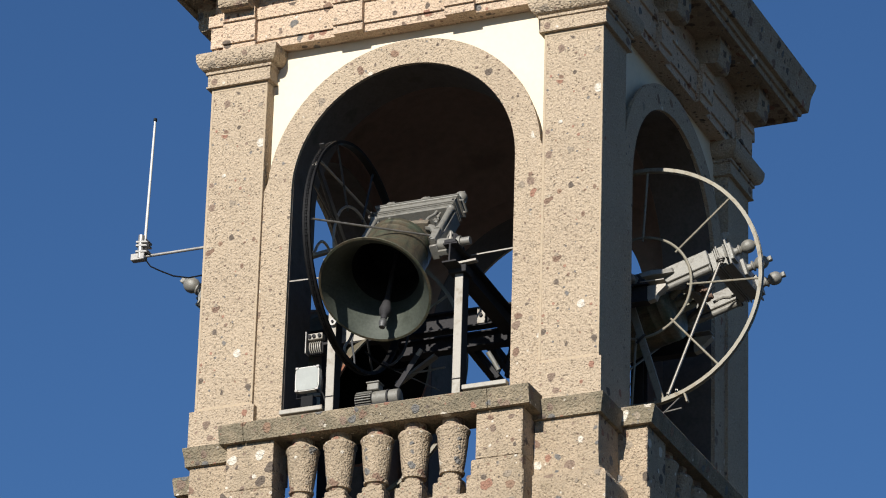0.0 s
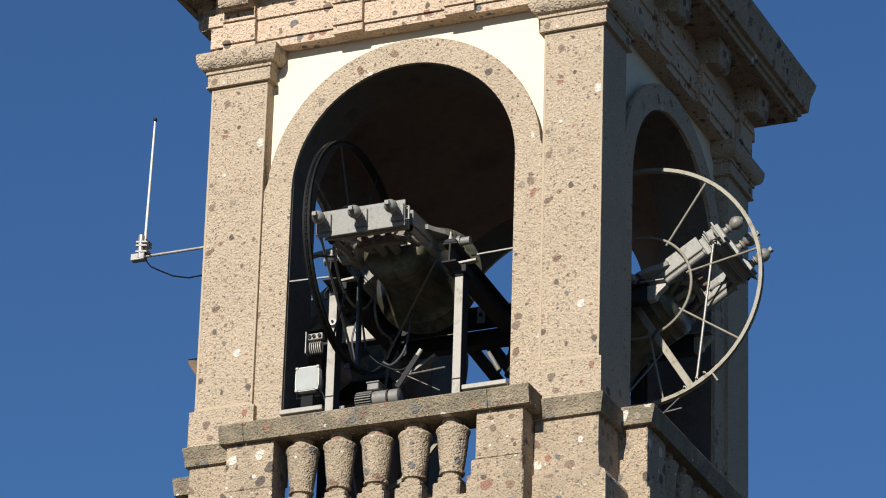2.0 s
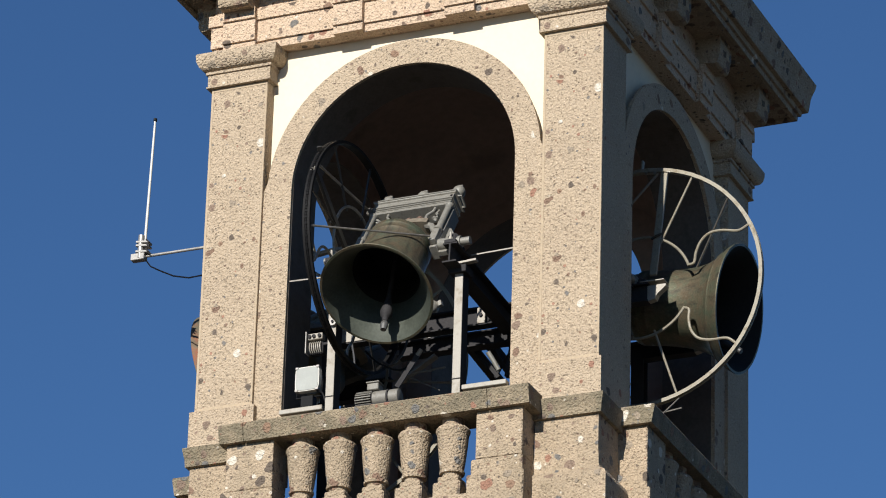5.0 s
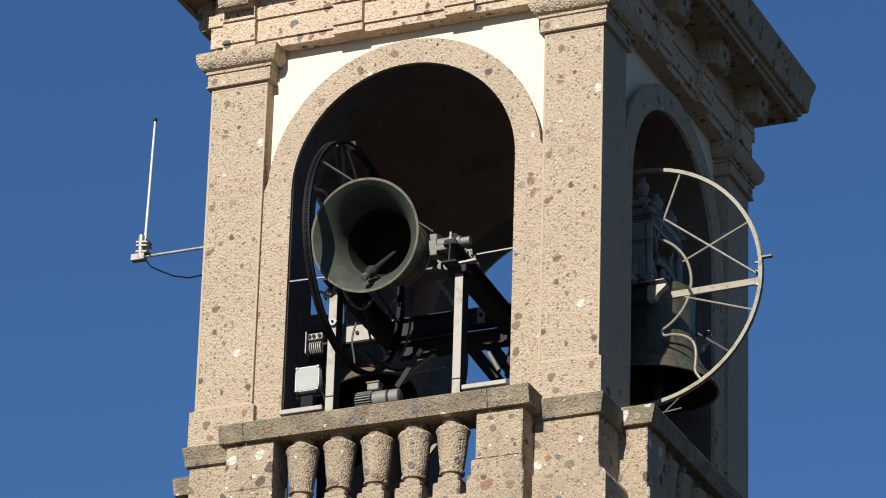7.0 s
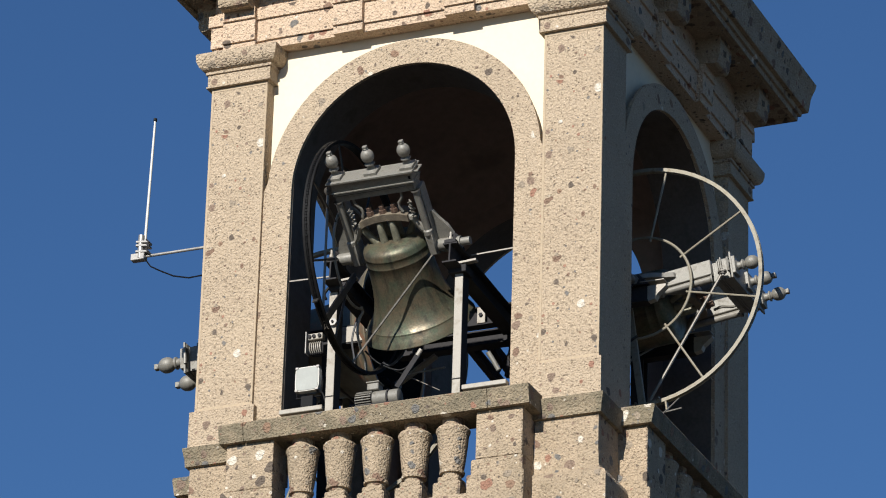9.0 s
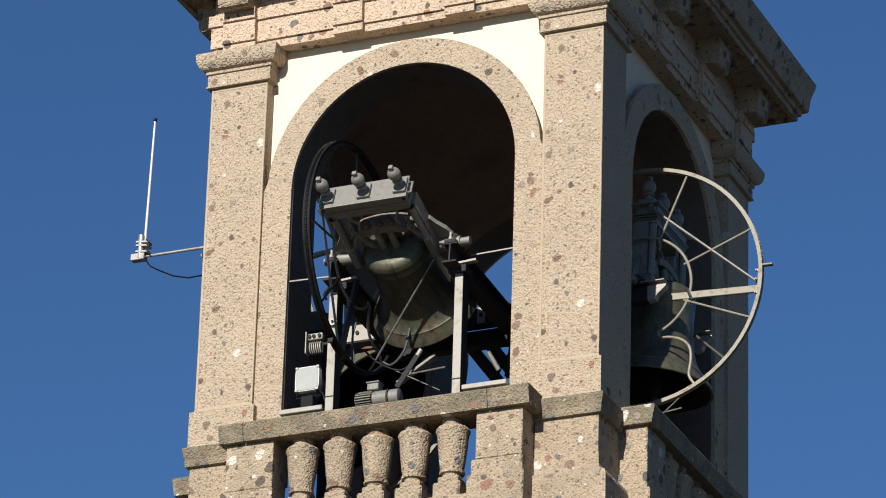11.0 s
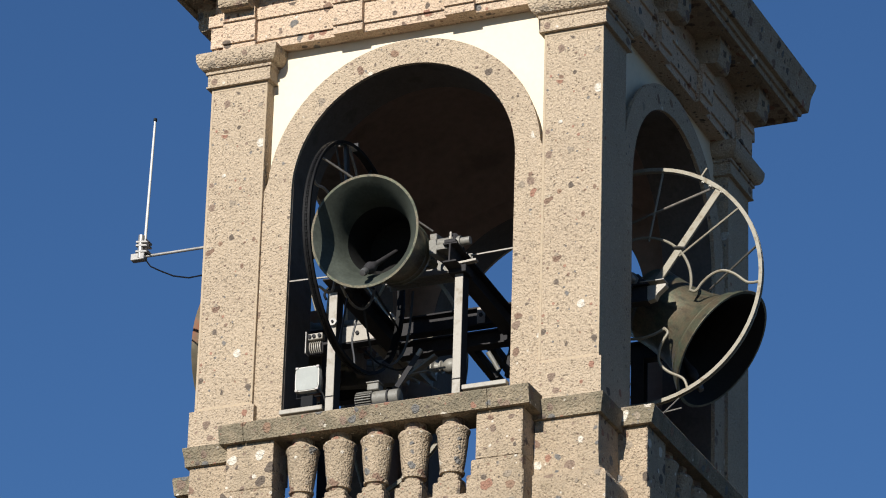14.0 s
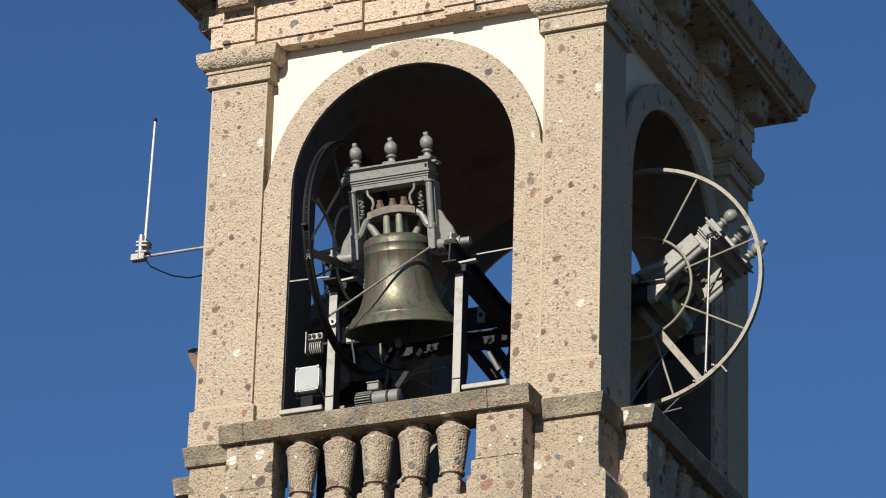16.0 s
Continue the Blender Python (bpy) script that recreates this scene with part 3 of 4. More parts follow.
        for j in range(len(w)):
            k = (j + 1) % len(w)
            bm.faces.new((va[j], va[k], vb[k], vb[j]))
        part("cheek_plate", bm, YOKE, t)
        # brace from strap to leg, and the curled ornament
        part("strap_brace", tube([(sx * 0.17 * s, -0.03 * s, zt), (sx * 0.22 * s, -0.03 * s, zt - 0.03 * s), (sx * 0.26 * s, -0.03 * s, zt - 0.11 * s), (sx * 0.30 * s, -0.03 * s, zt - 0.15 * s)], 0.026 * s, 8), YOKE, t, smooth=True)
        part("curl", tube([(sx * 0.19 * s, -0.05 * s, zb0 + 0.01), (sx * 0.185 * s, -0.05 * s, zb0 - 0.045 * s), (sx * 0.15 * s, -0.05 * s, zb0 - 0.085 * s), (sx * 0.145 * s, -0.05 * s, zb0 - 0.12 * s), (sx * 0.16 * s, -0.05 * s, zb0 - 0.16 * s)], 0.011 * s, 8), YOKE, t, smooth=True)
        wig = [(sx * (0.235 + 0.018 * math.sin(2.1 * j)) * s, (-0.06 + 0.012 * math.cos(2.6 * j)) * s, zb0 - (0.075 + 0.0105 * j) * s) for j in range(14)]
        if spec.get("ornament", True):
            part("cast_ornament", tube(wig, [(0.006 + 0.005 * (j % 2)) * s for j in range(14)], 6), YOKE, t, smooth=True)
        bm = bmesh.new()
        bm_lathe(bm, [(0.0, -0.10), (0.042, -0.10), (0.045, -0.09), (0.045, 0.10), (0.03, 0.10), (0.03, 0.17), (0.0, 0.17)], 18, Matrix.Scale(s, 4))
        a = part("axle_end", bm, YOKE, t, smooth=True)
        a.matrix_basis = pose(sx * 0.41 * s, 0, 0, 0, sx * 90, 0)
    # wheel
    R, Ri, xw = spec["R"], spec["Ri"], spec["xw"]
    wm = spec["wheel"]
    am = spec.get("arm_mat", wm)
    n = 72
    bm = bmesh.new()
    bw, bt = spec["rim_w"], spec["rim_t"]
    rows = []
    for k in range(n):
        a = 2 * math.pi * k / n
        rows.append([bm.verts.new((xw + dx, rr * math.cos(a), rr * math.sin(a))) for dx, rr in ((-bw, R - bt), (bw, R - bt), (bw, R + bt), (bw * 0.4, R + bt), (bw * 0.3, R + bt * 0.3), (-bw * 0.3, R + bt * 0.3), (-bw * 0.4, R + bt), (-bw, R + bt))])
    for k in range(n):
        p0, p1 = rows[k], rows[(k + 1) % n]
        for j in range(8):
            bm.faces.new((p0[j], p0[(j + 1) % 8], p1[(j + 1) % 8], p1[j]))
    wheel = part("wheel", bm, wm, t, spec["wheel_label"], True)

    if spec.get("chain"):
        bm = bmesh.new()
        for k in range(230):
            a = 360 * k / 230
            bm_box(bm, -0.005 if k % 2 else -0.008, 0.005 if k % 2 else 0.008, -0.008, 0.008, -0.003, 0.003, 0.0, pose(xw, 0, 0, a) @ pose(0, 0, R + bt * 0.9))
        ch = part("chain", bm, BLACK, wheel, "greased drive chain in the rim groove")
        ch["kind"] = "stuff"

    def on(a, rr, dx=0.0):
        return (xw + dx, -rr * math.cos(radians(a)), rr * math.sin(radians(a)))

    def ring_arc(a0, a1, rr, k=28):
        return [on(a0 + (a1 - a0) * j / k, rr) for j in range(k + 1)]
    part("inner_ring", tube(ring_arc(-66, 246, Ri, 60), 0.0105 * s, 8), spec.get("ring_mat", am), wheel, smooth=True)
    for a in spec["spokes"]:
        part("spoke", tube([on(a, Ri - 0.03), on(a, R)], 0.0085 * s, 8), spec["spoke_mat"], wheel, smooth=True)
    bm = bmesh.new()
    bm_box(bm, xw - 0.012, xw + 0.012, -R + 0.01, -0.1, -0.127, -0.072, 0.003)
    part("flat_spoke", bm, am, wheel)
    # clamp and peg at the end of the flat spoke
    part("peg", box(xw - 0.02, xw + 0.02, -R - spec.get("peg", 0.13), -R - 0.01, 0.080, 0.094, 0.002), am, wheel)
    clamp = part("clamp", box(xw - 0.02, xw + 0.02, -R + 0.002, -R + 0.022, -0.16, 0.06, 0.002), spec.get("clamp_mat", am), wheel)
    for z in (-0.14, -0.03, 0.04):
        part("bolt", lathe([(0.0, 0.0), (0.011, 0.0), (0.011, 0.010), (0.006, 0.011), (0.006, 0.022), (0.0, 0.022)], 6, Matrix.Translation((xw - 0.02, -R + 0.03, z)) @ pose(0, 0, 0, 0, -90, 0)), ROD, clamp)
    # hook that ties the flat spoke to the inner ring
    part("ring_hook", tube([(xw - 0.016, -Ri - 0.02, -0.14), (xw - 0.024, -Ri, -0.10), (xw - 0.016, -Ri + 0.02, -0.06)], 0.010 * s, 8), ARM_DARK, wheel, smooth=True)
    # wavy arms that pass round the bell
    for sgn in spec.get("arms", (1, -1)):
        q = [(-65, 0.425 * R), (-65.5, 0.475 * R), (-57.5, 0.52 * R), (-51.5, 0.60 * R), (-50.5, 0.69 * R), (-54, 0.78 * R), (-59, 0.87 * R), (-60, 0.92 * R), (-59.5, R)]
        pts = []
        for a, rr in q:
            p = on(a, min(rr, R))
            pts.append((p[0], sgn * p[1], p[2]))
        fine = []
        for j in range(len(pts) - 1):
            p0, p1, p2, p3 = (Vector(pts[max(0, min(len(pts) - 1, j + o))]) for o in (-1, 0, 1, 2))
            for u in (0, 0.25, 0.5, 0.75):
                fine.append(0.5 * ((2 * p1) + (p2 - p0) * u + (2 * p0 - 5 * p1 + 4 * p2 - p3) * u * u + (3 * p1 - p0 - 3 * p2 + p3) * u ** 3))
        fine.append(Vector(pts[-1]))
        part("wavy_arm", tube(fine, 0.0105 * s, 8), spec.get("ring_mat", am), wheel, smooth=True)
    # tie rods from crossbar bolt to rim, and from the far axle end to the rim
    bolt = (-L - 0.02 * s, -d * 0.55, zb0 + h * 0.55)
    part("tie_rod", tube([bolt, on(-3, R - 0.02)], 0.010 * s, 8), ROD, t, smooth=True)
    bm = lathe([(0.0, -0.012), (0.034 * s, -0.012), (0.034 * s, 0.0), (0.024 * s, 0.002), (0.024 * s, 0.012), (0.013 * s, 0.014), (0.013 * s, 0.03), (0.0, 0.03)], 8)
    b = part("bolt", bm, ROD, t)
    b.matrix_basis = Matrix.Translation(bolt) @ pose(0, 0, 0, 90, 0, 0)
    part("tie_rod", tube([(0.30 * s, -0.10 * s, -0.03 * s), on(spec["rod2"], R - 0.02)], 0.0085 * s, 8), ROD, t, smooth=True)
    # clapper
    cl = low * 0.98
    bm = bmesh.new()
    bm_lathe(bm, [(0.0, top - 0.12), (0.016, top - 0.12), (0.018, top - 0.3), (0.020, cl + 0.14), (0.036, cl + 0.06), (0.046, cl + 0.02), (0.042, cl - 0.02), (0.026, cl - 0.04), (0.022, cl - 0.075), (0.0, cl - 0.076)], 16, Matrix.Translation((0, 0, -(top - 0.12))))
    c = part("clapper", bm, STEEL_DARK, t, "dark iron clapper", True)
    c.matrix_basis = pose(0, 0, top - 0.12)
    bm = bmesh.new()
    z = cl - (top - 0.12)
    bm_lathe(bm, [(0.0, z - 0.077), (0.022, z - 0.078), (0.028, z - 0.09), (0.030, z - 0.11), (0.027, z - 0.128), (0.024, z - 0.135), (0.022, z - 0.15), (0.0, z - 0.152)], 16)
    part("clapper_tip", bm, IRON, c, "worn grey iron tip", True)
    return t, c


FRONT_AX = (0.020, -1.65, 0.568)
RIGHT_AX = (1.436, 0.0, 0.60)
LEFT_AX = (-1.436, 0.0, 0.61)
base_spec = dict(mouth=0.426, low=-0.60, top=0.11, bar0=0.484, bar1=0.645, size=1.0, strap=0.275, R=0.858, Ri=0.38, xw=-0.34, rim_w=0.028, rim_t=0.012,
                 spokes=(24.5, 69.5, 114.5, 159.5, 204.5, -20), rod2=-42, chain=True, arm_mat=ARM_DARK, ring_mat=GREY, clamp_mat=STEEL_LIGHT, peg=0.05, wheel=WHEEL_DARK, spoke_mat=ARM_DARK, wheel_label="dark steel bell wheel with a grooved rim", inside=BRONZE_IN,
                 inside_label="grey-green inside of the bell", label="green-brown bronze bell swinging on a grey iron yoke", rest=pose(*FRONT_AX))
front_bell, front_clapper = build_bell("church_bell", base_spec)
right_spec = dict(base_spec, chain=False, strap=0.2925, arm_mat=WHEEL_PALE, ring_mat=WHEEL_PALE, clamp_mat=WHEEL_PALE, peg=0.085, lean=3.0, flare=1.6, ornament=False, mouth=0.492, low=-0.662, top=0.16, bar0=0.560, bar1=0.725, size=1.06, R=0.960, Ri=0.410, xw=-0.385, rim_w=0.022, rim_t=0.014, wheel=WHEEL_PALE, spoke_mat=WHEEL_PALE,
                  inside=BRONZE_SHADE, inside_label="inside of the bell, its shade painted near black", wheel_label="weathered pale painted bell wheel", label="bronze bell swinging out of the shaded side arch", rest=pose(*RIGHT_AX, 0, 0, 90))
right_bell, right_clapper = build_bell("church_bell", right_spec)
left_spec = dict(right_spec, lean=0.0, strap=0.3425, body=BRONZE_RED, mouth=0.615, low=-0.715, top=0.18, arms=(), peg=0.21, wheel=WHEEL_PALE, spoke_mat=WHEEL_PALE, wheel_label="weathered pale painted bell wheel", bar0=0.67, bar1=0.87, size=1.3, R=1.12, Ri=0.46, xw=-0.46, inside=BRONZE_SHADE,
                 inside_label="inside of the bell, its shade painted near black", label="large bronze bell with a reddish lip", rest=pose(*LEFT_AX, 0, 0, -90))
left_bell, left_clapper = build_bell("church_bell", left_spec)


# ---- steel bell frame and fittings ----
def i_beam(name, a, b, h, w, mat, parent, label="", up=(0, 0, 1), web=0.012, fl=0.012):
    """A rolled I-section from a to b: h high, w wide."""
    a, b = Vector(a), Vector(b)
    d = (b - a).normalized()
    side = d.cross(Vector(up)).normalized()
    top = side.cross(d)
    sec = [(-w / 2, -h / 2), (w / 2, -h / 2), (w / 2, -h / 2 + fl), (web / 2, -h / 2 + fl), (web / 2, h / 2 - fl), (w / 2, h / 2 - fl), (w / 2, h / 2), (-w / 2, h / 2), (-w / 2, h / 2 - fl), (-web / 2, h / 2 - fl), (-web / 2, -h / 2 + fl), (-w / 2, -h / 2 + fl)]
    bm = bmesh.new()
    ra = [bm.verts.new(a + side * u + top * v) for u, v in sec]
    rb = [bm.verts.new(b + side * u + top * v) for u, v in sec]
    k = len(sec)
    for j in range(k):
        bm.faces.new((ra[j], ra[(j + 1) % k], rb[(j + 1) % k], rb[j]))
    bm.faces.new(ra), bm.faces.new(rb)
    return part(name, bm, mat, parent, label)


def flat_bar(name, a, b, w, t, mat, parent, up=(0, 0, 1), label=""):
    a, b = Vector(a), Vector(b)
    d = (b - a).normalized()
    side = d.cross(Vector(up)).normalized()
    top = side.cross(d)
    bm = bmesh.new()
    c = [(-t / 2, -w / 2), (t / 2, -w / 2), (t / 2, w / 2), (-t / 2, w / 2)]
    ra = [bm.verts.new(a + side * u + top * v) for u, v in c]
    rb = [bm.verts.new(b + side * u + top * v) for u, v in c]
    for j in range(4):
        bm.faces.new((ra[j], ra[(j + 1) % 4], rb[(j + 1) % 4], rb[j]))
    bm.faces.new(ra), bm.faces.new(rb)
    return part(name, bm, mat, parent, label)


frame_t = thing("steel_scaffold", Matrix(), "dark painted steel scaffold with pale posts carrying the bells", "bell scaffold")


def build_frame():
    # cross beams that carry the side bells, their ends reaching out of the side arches
    for y in (-0.5, 0.5):
        if y < 0:
            i_beam("cross_beam", (-1.56, y, 0.49), (1.56, y, 0.49), 0.15, 0.09, STEEL_DARK, frame_t)
            i_beam("lower_beam", (-0.45, y, 0.305), (1.12, y, 0.305), 0.12, 0.10, STEEL_DARK, frame_t)
        else:
            for sx in (-1, 1):
                i_beam("cross_beam", (sx * 0.95, y, 0.49), (sx * 1.56, y, 0.49), 0.15, 0.09, STEEL_DARK, frame_t)
            i_beam("lower_beam", (-1.02, y, 0.205), (1.02, y, 0.205), 0.12, 0.10, STEEL_DARK, frame_t)
        for sx in (-1, 1):
            bm = bmesh.new()
            w = [(1.555, 0.540), (1.70, 0.540), (1.70, 0.525), (1.66, 0.49), (1.63, 0.465), (1.615, 0.43), (1.555, 0.415)]
            va = [bm.verts.new((sx * a, y - 0.03, b)) for a, b in w]
            vb = [bm.verts.new((sx * a, y + 0.03, b)) for a, b in w]
            bm.faces.new(va), bm.faces.new(vb)
            for j in range(len(w)):
                k = (j + 1) % len(w)
                bm.faces.new((va[j], va[k], vb[k], vb[j]))
            part("beam_end", bm, STEEL_LIGHT, frame_t)
            part("top_plate", box(min(sx * 1.50, sx * 1.69), max(sx * 1.50, sx * 1.69), y - 0.05, y + 0.05, 0.5665, 0.573), STEEL_LIGHT, frame_t)
            px = sx * (1.02 if y < 0 else 1.105)
            i_beam("post", (px, y, -1.9), (px, y, 0.415), 0.10, 0.10, STEEL_DARK, frame_t, up=(0, 1, 0))
            bx = sx * (RIGHT_AX[0] if sx > 0 else -LEFT_AX[0])
            bm = bmesh.new()
            bm_box(bm, bx - 0.10, bx + 0.10, y - 0.04, y + 0.04, 0.566, 0.60, 0.005)
            bm_box(bm, bx - 0.06, bx + 0.06, y - 0.035, y + 0.035, 0.585, 0.655, 0.02)
            part("bearing", bm, STEEL_DARK, frame_t)
    # beams that carry the front bell, resting on the pale posts
    for sx in (-1, 1):
        x = sx * 0.475
        i_beam("side_beam", (x, -1.74, 0.455), (x, -0.55, 0.375), 0.16, 0.11, STEEL_DARK, frame_t)
        flat_bar("tension_rod", (sx * 0.56, -1.53, 0.505), (sx * 0.915, -1.53, 0.515), 0.010, 0.010, ROD, frame_t)
        flat_bar("bracket", (x - 0.06, -1.62, 0.40), (x + 0.17, -1.62, 0.415), 0.016, 0.05, STEEL_LIGHT, frame_t)
        bm = bmesh.new()
        bm_box(bm, x - 0.045, x + 0.045, -1.74, -1.56, 0.53, 0.56, 0.004)
        bm_box(bm, x - 0.04, x + 0.04, -1.70, -1.60, 0.545, 0.63, 0.02)
        bear = part("bearing", bm, STEEL_DARK, frame_t)
        for yy in (-1.725, -1.575):
            b = part("bolt", lathe([(0.0, 0.0), (0.016, 0.0), (0.016, 0.02), (0.009, 0.02), (0.009, 0.06), (0.0, 0.06)], 6), STEEL_LIGHT, bear)
            b.matrix_basis = pose(x, yy, 0.56)
        # pale post: a channel with its web to the front
        bm = bmesh.new()
        bm_box(bm, x + sx * 0.025 - 0.032, x + sx * 0.025 + 0.032, -1.61, -1.602, -0.735, 0.335, 0.002)
        post = part("post", bm, STEEL_LIGHT, frame_t, "pale grey steel post")
        bm = bmesh.new()
        bm_box(bm, x + sx * 0.025 - 0.032, x + sx * 0.025 - 0.026, -1.602, -1.50, -0.735, 0.335)
        bm_box(bm, x + sx * 0.025 + 0.026, x + sx * 0.025 + 0.032, -1.602, -1.50, -0.735, 0.335)
        part("post_flange", bm, STEEL_DARK, post)
        part("post_strap", box(x + sx * 0.025 - 0.036, x + sx * 0.025 + 0.036, -1.615, -1.50, -0.50, -0.494), STEEL_DARK, post)
        part("head_plate", box(x - 0.05, x + 0.09, -1.64, -1.50, 0.335, 0.392, 0.004), STEEL_DARK, post)
        # sill channel between post and jamb
        part("sill_channel", box(min(sx * 0.55, sx * 0.895), max(sx * 0.55, sx * 0.895), -1.625, -1.56, -0.595, -0.558, 0.004), STEEL_LIGHT, frame_t, "pale grey steel channel")
    part("wire_stay", tube([(1.72, -0.87, -0.66), (1.93, -0.80, -0.60)], 0.006, 6), ROD, frame_t)
    part("wire_stay", tube([(1.76, -0.87, -0.70), (1.91, -0.80, -0.52)], 0.005, 6), ROD, frame_t)
    flat_bar("plank", (-0.190, -1.1, -0.241), (0.116, -1.1, -0.053), 0.060, 0.02, GREY, frame_t, up=(0, 1, 0))
    part("stay_rod", tube([(-0.062, -1.20, -0.219), (0.235, -1.20, -0.202)], 0.008, 8), ROD, frame_t, smooth=True)
    part("stay_rod", tube([(-0.204, -1.20, -0.151), (0.196, -1.20, -0.381)], 0.0045, 8), ROD, frame_t, smooth=True)
    # joists between the lower beams, and struts
    for x in (0.10, 0.255, 0.43):
        flat_bar("joist", (x, -0.46, 0.305), (x, 0.46, 0.215), 0.085, 0.05, STEEL_DARK, frame_t)
    flat_bar("strut", (0.44, -0.40, 0.30), (0.40, -0.40, 0.02), 0.05, 0.04, STEEL_DARK, frame_t, up=(0, 1, 0))
    flat_bar("strut", (0.42, -0.36, 0.28), (0.28, -0.36, 0.05), 0.016, 0.016, STEEL_DARK, frame_t, up=(0, 1, 0))
    flat_bar("strut", (0.075, -0.36, 0.372), (0.310, -0.36, 0.044), 0.034, 0.03, STEEL_DARK, frame_t, up=(0, 1, 0))
    flat_bar("strut", (0.180, -0.36, 0.382), (0.400, -0.36, 0.065), 0.026, 0.03, STEEL_DARK, frame_t, up=(0, 1, 0))
    pu = part("pulley", lathe([(0.0, 0.0), (0.028, 0.0), (0.028, 0.006), (0.02, 0.009), (0.02, 0.013), (0.028, 0.016), (0.028, 0.022), (0.0, 0.022)], 18, pose(-0.485, -1.615, 0.085, 90)), ALU, frame_t, smooth=True)
    part("bolt", lathe([(0.0, 0.0), (0.010, 0.0), (0.010, 0.012), (0.0, 0.012)], 6, pose(-0.485, -1.637, 0.085, 90)), STEEL_DARK, pu)
    part("conduit_tube", tube([(0.665, -1.42, -0.235), (0.70, -1.40, -0.30), (0.735, -1.38, -0.37)], 0.018, 10), GREY, frame_t, smooth=True)
    for x0, x1 in ((-0.93, -0.63), (-0.56, -0.49), (0.20, 0.265), (0.37, 0.45)):
        pl = part("gusset_plate", box(x0, x1, -0.552, -0.546, 0.425, 0.555, 0.002), STEEL_LIGHT, frame_t)
        part("bolt", lathe([(0.0, 0.0), (0.016, 0.0), (0.016, 0.014), (0.0, 0.016)], 6, Matrix.Translation(((x0 + x1) / 2, -0.552, 0.49)) @ pose(0, 0, 0, 90)), STEEL_DARK, pl)


build_frame()


def cylinder_x(x0, x1, r, n=24):
    return lathe([(0.0, 0.0), (r * 0.93, 0.0), (r, (x1 - x0) * 0.03), (r, (x1 - x0) * 0.97), (r * 0.93, x1 - x0), (0.0, x1 - x0)], n, Matrix.Translation((x0, 0, 0)) @ pose(0, 0, 0, 0, 90, 0))


def build_motor():
    m = thing("electric_motor", pose(-0.315, -1.52, -0.535), "small grey finned electric motor with a terminal box", "motor")
    part("casing", cylinder_x(0.0, 0.135, 0.056), STEEL_DARK, m, smooth=True)
    for k in range(22):
        a = 360 * k / 22
        f = part("cooling_fin", box(0.008, 0.132, -0.0032, 0.0032, 0.054, 0.070), GREY, m)
        f.matrix_basis = pose(0, 0, 0, a + 20)
    part("gearbox", cylinder_x(0.138, 0.25, 0.062), GREY, m, smooth=True)
    part("end_ring", cylinder_x(0.252, 0.262, 0.066), STEEL_DARK, m, smooth=True)
    part("gear_head", cylinder_x(0.264, 0.34, 0.060), GREY, m, smooth=True)
    t = part("terminal_box", box(0.095, 0.185, -0.05, 0.04, 0.062, 0.115, 0.005), GREY, m)
    part("terminal_lid", box(0.088, 0.192, -0.056, 0.046, 0.117, 0.128, 0.003), GREY, t)
    part("foot", box(0.02, 0.30, -0.06, 0.06, -0.2, -0.05, 0.004), STEEL_DARK, m)
    a = thing("drive_arm", Matrix(), "dark steel drive arm rising from the motor", "arm")
    flat_bar("arm", (-0.015, -1.500, -0.450), (0.120, -1.450, -0.195), 0.034, 0.022, STEEL_DARK, a)
    part("arm_tip", tube([(0.118, -1.450, -0.198), (0.146, -1.445, -0.150)], 0.017, 10), STEEL_LIGHT, a, smooth=True)


def build_floodlight():
    f = thing("floodlight", pose(-0.685, -1.60, -0.33), "square floodlight with a frosted white glass front", "lamp")
    bm = bmesh.new()
    pts = []
    for k in range(32):
        a = 2 * math.pi * k / 32
        c, s_ = math.cos(a), math.sin(a)
        pts.append((math.copysign(abs(c) ** 0.35, c) * 0.096, math.copysign(abs(s_) ** 0.35, s_) * 0.096))
    def slab(y0, y1, scale0, scale1):
        b = bmesh.new()
        v0 = [b.verts.new((x * scale0, y0, z * scale0)) for x, z in pts]
        v1 = [b.verts.new((x * scale1, y1, z * scale1)) for x, z in pts]
        b.faces.new(v0), b.faces.new(v1)
        for j in range(32):
            b.faces.new((v0[j], v0[(j + 1) % 32], v1[(j + 1) % 32], v1[j]))
        return b
    part("glass", slab(-0.012, 0.0, 0.93, 0.95), GLASS_W, f, "frosted white glass")
    part("bezel", slab(-0.008, 0.035, 1.0, 1.03), WHITE, f)
    part("housing", slab(0.036, 0.12, 0.98, 0.7), BLACK, f)
    for sx in (-1, 1):
        for sz in (-1, 1):
            part("clip", box(sx * 0.082 - 0.012, sx * 0.082 + 0.012, -0.016, 0.03, sz * 0.088 - 0.009, sz * 0.088 + 0.009, 0.002), ALU, f)
    part("stirrup", tube([(-0.10, 0.05, 0.0), (-0.10, 0.04, -0.13), (0.10, 0.04, -0.13), (0.10, 0.05, 0.0)], 0.008, 8), BLACK, f)
    part("foot", box(-0.05, 0.05, 0.0, 0.07, -0.218, -0.13, 0.004), BLACK, f)
    b = thing("switch_box", pose(-0.53, -1.57, -0.285), "small pale grey switch box", "switch")
    part("casing", box(-0.014, 0.014, -0.02, 0.02, -0.04, 0.04, 0.004), WHITE, b)


